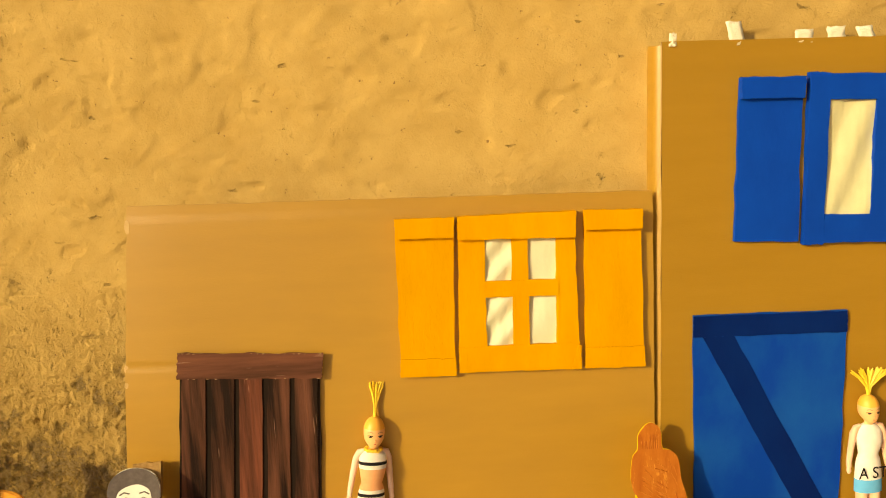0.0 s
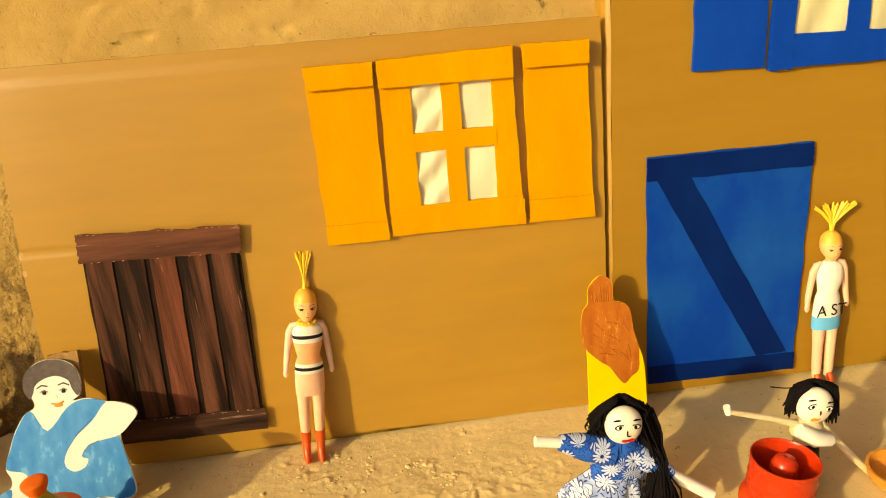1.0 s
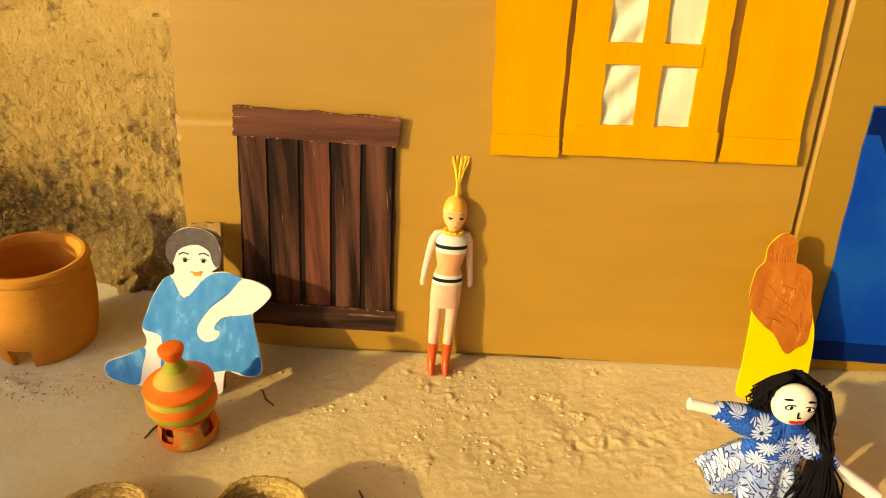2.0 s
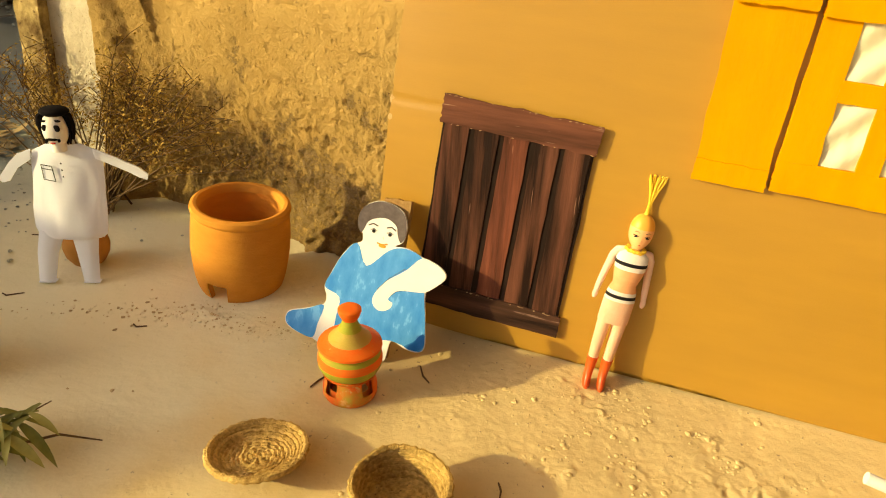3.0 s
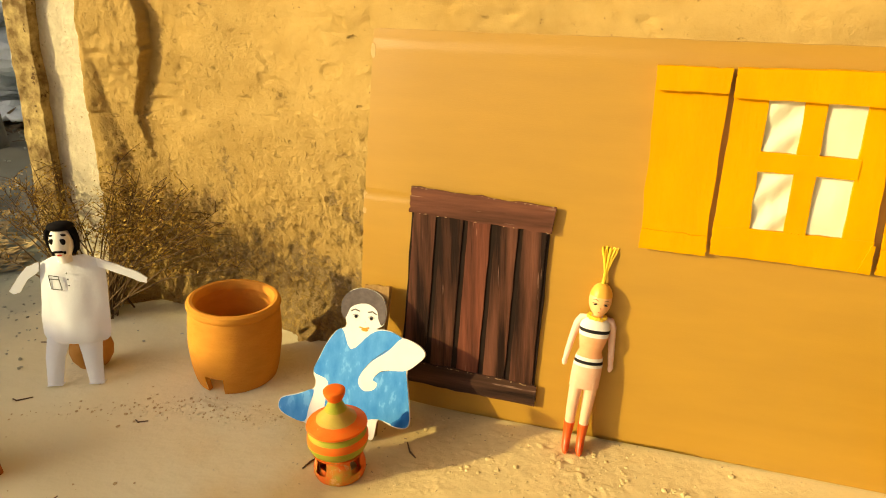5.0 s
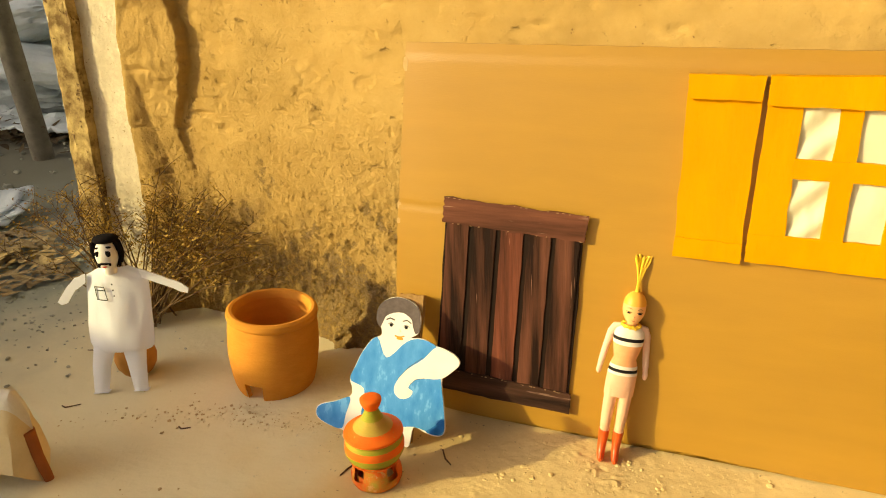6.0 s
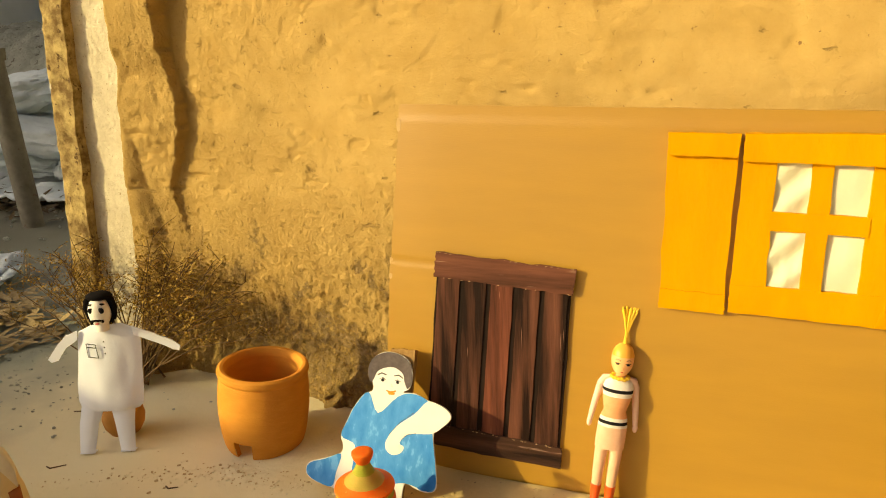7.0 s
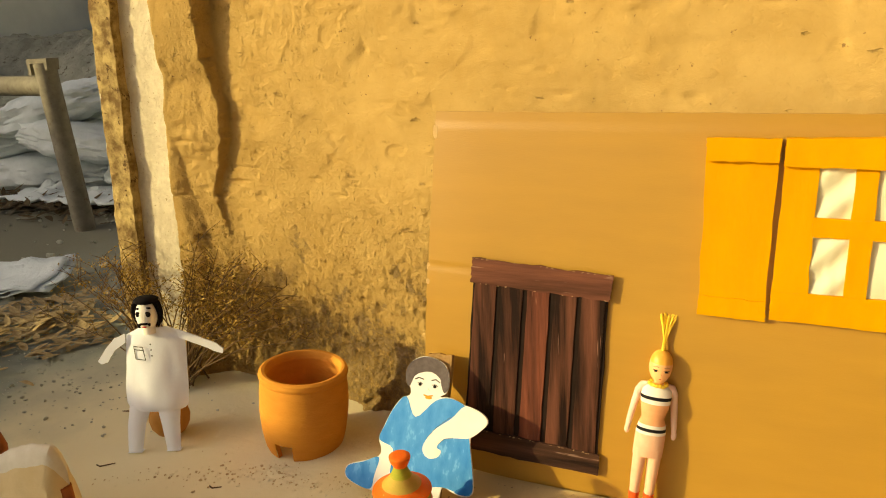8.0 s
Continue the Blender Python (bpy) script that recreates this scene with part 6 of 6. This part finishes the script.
# ---- post at the end of the wall, and the yard beyond ----
def post_point(name, x0, x1, front, z1, mat, label, amp, rounded=0.0, flush=False):
    steps = 26
    zs = [-0.03 + 0.012 * j for j in range(int((z1 + 0.03) / 0.012))] + [z1]
    bm = bmesh.new()
    cols = []
    for z in zs:
        lean = 0.076 * (min(z, 1.2) - 0.7)
        xa, xb = x0 + lean + 0.003 * fbm(z * 9, 1.0, 4.0, 3), x1 + lean * (0 if flush else 1) + (0 if flush else 0.006 * fbm(z * 11, 2.0, 9.0, 4))
        ring = []
        for i in range(steps + 1):
            x = xa + (xb - xa) * i / steps
            back = rounded * max(0.0, 1 - (x - xa) / 0.014) ** 2
            chip = -0.010 * max(0.0, noise.noise((x * 45, z * 30, 6.0)) - 0.25) if rounded else 0.0
            ring.append(bm.verts.new((x, front + back - chip - amp * fbm(x * 24, z * 24, 3.0, 3) - amp * 0.7 * noise.noise((x * 4, z * 5, 8.0)), z)))
        ring += [bm.verts.new((xb, front + 0.16, z)), bm.verts.new((xa, front + 0.16, z))]
        cols.append(ring)
    for k, (a, b) in enumerate(zip(cols, cols[1:])):
        # The jamb's sunlit left edge is painted as a ragged, paler limewash band.
        lit_edge = 3.2 + 2.2 * noise.noise((k * 0.31, 4.0, 2.0))
        for i in range(len(a)):
            j = (i + 1) % len(a)
            face = bm.faces.new((a[i], a[j], b[j], b[i]))
            if rounded and (i < lit_edge or i > steps + 1):
                face.material_index = 1
    bm.faces.new(cols[-1])
    ob = finish(name, bm, [mat, LIMEWASH], smooth=True)
    return tagged(ob, label, "wall", kind="structure")


post_point("trim_post", -1.342, -1.266, 0.200, 1.9, POST, "flaking yellowish plaster jamb at the wall's end", 0.0035, 0.024)
post_point("trim_strip", -1.310, -1.100, 0.226, 1.9, LIMEWASH, "worn limewashed strip beside the jamb", 0.003, 0.0, True)


def heap_point(x, y):
    rise = min(max(0.0, y - 2.25 - 0.25 * noise.noise((x * 0.8, 2.0, 5.0))) * 0.70, 0.98 - 0.06 * max(0.0, y - 4.6))
    h = rise * max(0.0, min(1.0, (-1.9 - x) / 1.2))
    return (x, y, h - 0.03 + (0.075 * fbm(x * 2.5, y * 2.5, 1.0, 6, 0.72) * min(1.0, h * 4)))


heap = grid_mesh("earth_heap", [-9.0 + 0.05 * i for i in range(145)], [2.3 + 0.05 * i for i in range(110)], heap_point, [HEAP])
tagged(heap, "grey heap of earth and rubble behind the sacks", "heap", kind="structure")
for name, c, y0, y1, label in (("wall_far", [(-17.0, -0.1), (6.0, -0.1), (6.0, 3.4), (-17.0, 3.4)], 7.2, 7.45, "pale plastered wall across the yard"),):
    bm = bmesh.new()
    slab(bm, c, y0, y1)
    tagged(finish(name, bm, [FARWALL]), label, "wall", kind="structure")
# Added wall, mostly out of view, sized to shade the yard.
bm = bmesh.new()
slab(bm, [(-4.95, -0.1), (7.2, -0.1), (7.2, 3.3), (-4.95, 3.3)], -0.1, 0.1)
bmesh.ops.transform(bm, matrix=pose(-9.1, 0, 0, 0, 0, 90), verts=bm.verts)
tagged(finish("shade_wall_west", bm, [FARWALL]), "plain plastered wall added to shade the yard", "wall", kind="structure")

# Added out of view; its top outline shapes the shade on the left ground.
bm = bmesh.new()
slab(bm, [(-2.07, -0.1), (-0.50, -0.1), (-0.50, 0.64), (-0.72, 0.68), (-0.95, 0.68), (-1.12, 0.79), (-1.22, 0.85), (-1.30, 0.87), (-1.40, 0.87), (-1.46, 0.885), (-1.50, 0.91), (-1.55, 0.965), (-1.61, 0.985), (-1.66, 1.01), (-1.76, 1.03), (-1.88, 1.05), (-1.955, 1.04), (-2.00, 0.98), (-2.07, 0.94)], -0.06, 0.06)
bmesh.ops.transform(bm, matrix=pose(-2.7, 0, 0, 0, 0, 90), verts=bm.verts)
tagged(finish("unseen_shade_wall", bm, [FARWALL]), "unseen low wall added to shade the left ground", "wall", kind="structure")


def sack(m, size, seed, label):
    """A slumped woven sack: a squashed bag with creases that run in from its tied ends."""
    bm = bmesh.new()
    nu, nv = 72, 56
    rings = []
    for j in range(nv + 1):
        v = j / nv * math.pi
        ring = []
        for i in range(nu):
            a = 2 * math.pi * i / nu
            c, s = math.cos(a), math.sin(a)
            x = -math.cos(v) * 1.0
            w = max(0.02, math.sin(v)) ** 0.55
            y = c * w * (abs(c) ** -0.25 if abs(c) > 0.2 else 1)
            z = s * w * (abs(s) ** -0.2 if abs(s) > 0.2 else 1)
            k = 1 + 0.16 * fbm(x * 1.6 + seed, y * 1.6, z * 1.6, 3) + 0.06 * abs(fbm(x * 2.6 + y * 1.5, y * 3 + seed, z * 3, 3))
            crease = 1 - abs(noise.noise((x * 2.2 + 0.8 * y + seed, y * 5 + 1.4 * x, z * 5 + seed))) * 4.0
            k -= 0.055 * max(0.0, crease) * (0.25 + 0.75 * x * x)
            crease = 1 - abs(noise.noise((x * 5 + seed, y * 8 - 2 * x, z * 8))) * 3.5
            k -= 0.012 * max(0.0, crease)
            ring.append(bm.verts.new((x * size[0] * k, y * size[1] * k, z * size[2] * k)))
        rings.append(ring)
    for a, b in zip(rings, rings[1:]):
        for i in range(nu):
            j = (i + 1) % nu
            bm.faces.new((a[i], a[j], b[j], b[i]))
    bm.faces.new(rings[0][::-1])
    bm.faces.new(rings[-1])
    ob = finish("sack", bm, [SACK], smooth=True)
    ob.matrix_basis = m
    return tagged(ob, label, "sack", "stacked sacks")


sack(pose(-3.95, 2.10, 0.11, 4, 4, 20), (0.46, 0.28, 0.11), 1.0, "dusty white woven sack lying on the ground")
sack(pose(-3.05, 2.14, 0.11, 0, -3, -14), (0.40, 0.28, 0.11), 2.0, "dusty white woven sack lying on the ground")
sack(pose(-3.46, 1.98, 0.31, -5, 9, 8), (0.44, 0.27, 0.11), 3.0, "slumped white woven sack on other sacks")
sack(pose(-4.22, 2.12, 0.33, 5, -8, 30), (0.48, 0.30, 0.13), 4.0, "slumped white woven sack on other sacks")
sack(pose(-2.74, 2.02, 0.29, 0, 22, -10), (0.36, 0.27, 0.12), 6.0, "slumped white woven sack on other sacks")
sack(pose(-3.72, 2.04, 0.50, 4, -13, 12), (0.46, 0.26, 0.12), 8.0, "slumped white woven sack on other sacks")
sack(pose(-2.98, 2.12, 0.47, -3, -6, -6), (0.36, 0.25, 0.10), 9.0, "slumped white woven sack on other sacks")
bm = bmesh.new()
g = [[bm.verts.new((-3.75 + 0.042 * i, 1.52 + 0.04 * j + 0.05 * noise.noise((i * 0.4, j * 0.4, 2.0)), 0.035 + 0.075 * abs(fbm(i * 0.30, j * 0.42, 3, 3)))) for i in range(25)] for j in range(9)]
for a, b in zip(g, g[1:]):
    for i in range(24):
        bm.faces.new((a[i], a[i + 1], b[i + 1], b[i]))
ob = finish("torn_sack", bm, [SACK], smooth=True)
ob.modifiers.new("thick", "SOLIDIFY").thickness = -0.012
tagged(ob, "torn white sack cloth crumpled on the ground", "sack")

th = thing("pipe_stand", pose(-2.79, 1.27, 0.0), "grey steel pipe frame standing in the yard", "frame")
bm = bmesh.new()
tube(bm, [(0.010, 0, -0.02), (-0.015, 0.0, 0.30), (-0.035, 0.0, 0.60), (-0.045, 0.0, 0.765)], 0.047, 20)
part("post", bm, STEEL, th, smooth=True)
bm = bmesh.new()
tube(bm, [(-0.04, 0.0, 0.665), (-0.9, 0.05, 0.680)], 0.045, 20)
part("crossbar", bm, STEEL, th, smooth=True)
bm = bmesh.new()
slab(bm, [(-0.118, 0.715), (-0.100, 0.715), (-0.100, 0.766), (-0.012, 0.766), (-0.012, 0.735), (0.004, 0.735), (0.010, 0.786), (-0.118, 0.786)], -0.032, 0.032)
part("clamp", bm, STEEL, th, "bent steel clamp on the post")

r = random.Random(52)
bm = bmesh.new()
for k in range(260):
    far = k % 2
    x, y = (r.uniform(-3.9, -1.5), r.uniform(0.25, 1.75)) if far else (r.gauss(-2.9, 0.6), r.gauss(1.62, 0.14))
    s = min(0.03, r.lognormvariate(-5.0, 0.6))
    ball(bm, (x, y, s * 0.3), (s * r.uniform(0.8, 1.5), s * r.uniform(0.7, 1.2), s * r.uniform(0.5, 0.8)), 0, 7, 5)
for v in bm.verts:
    v.co += 0.25 * Vector((noise.noise(v.co * 40), noise.noise(v.co * 40 + Vector((9, 0, 0))), 0.3 * noise.noise(v.co * 40 + Vector((0, 9, 0))))) * 0.03
tagged(finish("rubble", bm, [HEAP]), "grey crumbs of rubble strewn over the yard", "rubble", kind="stuff")
r = random.Random(57)
bm = bmesh.new()
for k in range(420):
    x, y = r.gauss(-1.44, 0.20), r.gauss(0.08, 0.13)
    s = min(0.0060, r.lognormvariate(-6.2, 0.5))
    ball(bm, (x, y, s * 0.2), (s * r.uniform(0.8, 1.4), s * r.uniform(0.7, 1.2), s * r.uniform(0.4, 0.7)), 0, 7, 5)
for v in bm.verts:
    v.co += 0.0015 * Vector((noise.noise(v.co * 120), noise.noise(v.co * 120 + Vector((9, 0, 0))), 0))
tagged(finish("gravel", bm, [HEAP]), "loose grey grit beside the dry shrub", "gravel", kind="stuff")
r = random.Random(58)
bm = bmesh.new()
for k in range(620):
    x, y = r.gauss(-3.35, 0.42), r.gauss(1.62, 0.16)
    if x > -2.60:
        continue
    a = r.uniform(0, 6.28)
    blade(bm, (x, y, r.uniform(0.003, 0.05)), (math.cos(a), math.sin(a), r.uniform(-0.1, 0.3)), (0, 0, 1), r.uniform(0.06, 0.11), r.uniform(0.02, 0.035), r.uniform(-0.3, 0.3), 0, 4)
tagged(finish("leaf_litter", bm, [DRYLEAF_DARK], smooth=True), "dark old leaves strewn before the sacks", "leaves", kind="stuff")
r = random.Random(51)
bm = bmesh.new()
for k in range(420):
    x, y = -1.86 + r.gauss(0, 0.16), 0.30 + r.gauss(0, 0.12)
    if x > -1.52:
        continue
    a = r.uniform(0, 6.28)
    z = r.uniform(0.004, 0.03) * math.exp(-((x + 1.86) / 0.2) ** 2) + 0.004
    blade(bm, (x, y, z), (math.cos(a), math.sin(a), r.uniform(-0.1, 0.25)), (0, 0, 1), r.uniform(0.04, 0.075), r.uniform(0.014, 0.026), r.uniform(-0.3, 0.3), 0, 4)
litter = finish("leaf_litter", bm, [DRYLEAF], smooth=True)
tagged(litter, "heap of dry fallen leaves on grey ground", "leaves", kind="stuff")
th = thing("paper_stack", pose(-2.235, 0.520, 0.028, 4, -5, 24), "few crumpled white paper sheets on dry leaves", "paper")
for n, (turn, dx, dy) in enumerate(((0, 0, 0), (14, 0.02, 0.01), (-11, -0.03, 0.02))):
    bm = bmesh.new()
    g = [[bm.verts.new((0.030 * i - 0.15, 0.026 * j - 0.10, 0.012 * fbm(i * 0.35 + n * 3, j * 0.35, 6, 3) + 0.007 * n + 0.035 * max(0.0, (j - 5) / 3) ** 2)) for i in range(11)] for j in range(9)]
    for a, b in zip(g, g[1:]):
        for i in range(10):
            bm.faces.new((a[i], a[i + 1], b[i + 1], b[i]))
    bmesh.ops.transform(bm, matrix=pose(dx, dy, 0, 0, 0, turn), verts=bm.verts)
    ob = part("sheet", bm, SACK, th, smooth=True)
    ob.modifiers.new("thick", "SOLIDIFY").thickness = -0.003

# ---- small litter on the earth ----
bm = bmesh.new()
heaps = [(-0.17, -0.147), (-0.13, -0.120), (-0.025, -0.200), (-0.004, -0.168), (-0.055, -0.250), (0.069, -0.085), (0.045, -0.140), (0.02, -0.045), (0.072, -0.215), (0.102, -0.253), (0.150, -0.290), (0.126, -0.232), (0.05, -0.185), (0.205, -0.13), (0.16, -0.09)]
for k in range(1110):
    near = k % 3
    if k >= 1000:
        cx, cy = heaps[k % len(heaps)]
        x, y = cx + r.gauss(0, 0.013), cy + r.gauss(0, 0.010)
    elif near == 0:
        x, y = r.gauss(0.06, 0.22), -0.012 - abs(r.gauss(0, 0.17))
    elif near == 1:
        x = r.gauss(-0.70, 0.14)
        y = trod_line(x) + r.gauss(0, 0.022)
    else:
        x, y = r.uniform(-1.5, 1.1), r.uniform(-0.7, 0.0)
    s = min(0.0075, r.lognormvariate(-6.35, 0.50)) * (1.0 if k >= 1000 or near < 2 else 0.5)
    if k >= 1000:
        s = r.uniform(0.0018, 0.0060)
    if y > -0.006 - s:
        continue
    z = earth_height(x, y)
    ring = []
    n = r.randint(6, 8)
    turn = r.uniform(0, 6.28)
    for level, (k1, k2) in enumerate(((1.0, -0.3), (0.80, 0.18), (0.42, 0.34))):
        ring.append([bm.verts.new((x + s * k1 * r.uniform(0.75, 1.2) * math.cos(turn + 6.283 * i / n), y + s * k1 * r.uniform(0.75, 1.2) * math.sin(turn + 6.283 * i / n), z + s * k2 * r.uniform(0.8, 1.2))) for i in range(n)])
    for a, b in zip(ring, ring[1:]):
        for i in range(n):
            j = (i + 1) % n
            bm.faces.new((a[i], a[j], b[j], b[i]))
    bm.faces.new(ring[-1])
tagged(finish("earth_clods", bm, [EARTH], smooth=True), "small clods and crumbs of dry earth", "clods", kind="stuff")


r = random.Random(77)
bm = bmesh.new()
for k in range(260):
    x = r.gauss(-0.68, 0.14) if k % 5 else r.uniform(-1.1, 0.4)
    y = trod_line(x) + r.gauss(0, 0.020) if k % 5 else r.uniform(-0.42, -0.06)
    s = min(0.0040, r.lognormvariate(-6.55, 0.45))
    z = earth_height(x, y) + 0.0003
    ring = [[bm.verts.new((x + s * f * r.uniform(0.6, 1.3) * math.cos(1.047 * i), y + s * f * r.uniform(0.6, 1.3) * math.sin(1.047 * i), z + s * h * r.uniform(0.7, 1.3))) for i in range(6)] for f, h in ((1.0, -0.25), (0.9, 0.3), (0.45, 0.6))]
    for a, b in zip(ring, ring[1:]):
        for i in range(6):
            j = (i + 1) % 6
            bm.faces.new((a[i], a[j], b[j], b[i]))
    bm.faces.new(ring[-1])
tagged(finish("earth_crumbs", bm, [CRUMB]), "small brown crumbs of earth scuffed over the dust", "crumbs", kind="stuff")


def twig(points, label="short dry twig lying on the earth"):
    bm = bmesh.new()
    tube(bm, [(x, y, earth_height(x, y) + 0.0015) for x, y in points], [0.0012, 0.0016, 0.0011][:len(points)] if len(points) == 3 else 0.0013, 6)
    tagged(finish("twig", bm, [TWIG]), label, "twig", "fallen twigs")


twig([(-1.056, -0.216), (-1.044, -0.219), (-1.022, -0.200)])
twig([(-0.422, -0.226), (-0.418, -0.206), (-0.412, -0.190)])
twig([(-0.285, -0.106), (-0.272, -0.128), (-0.256, -0.142)])
twig([(-0.095, -0.300), (-0.088, -0.312), (-0.086, -0.324)])
twig([(-0.78, -0.20), (-0.77, -0.205), (-0.755, -0.196)])
twig([(-1.18, -0.03), (-1.165, -0.026), (-1.15, -0.012)])
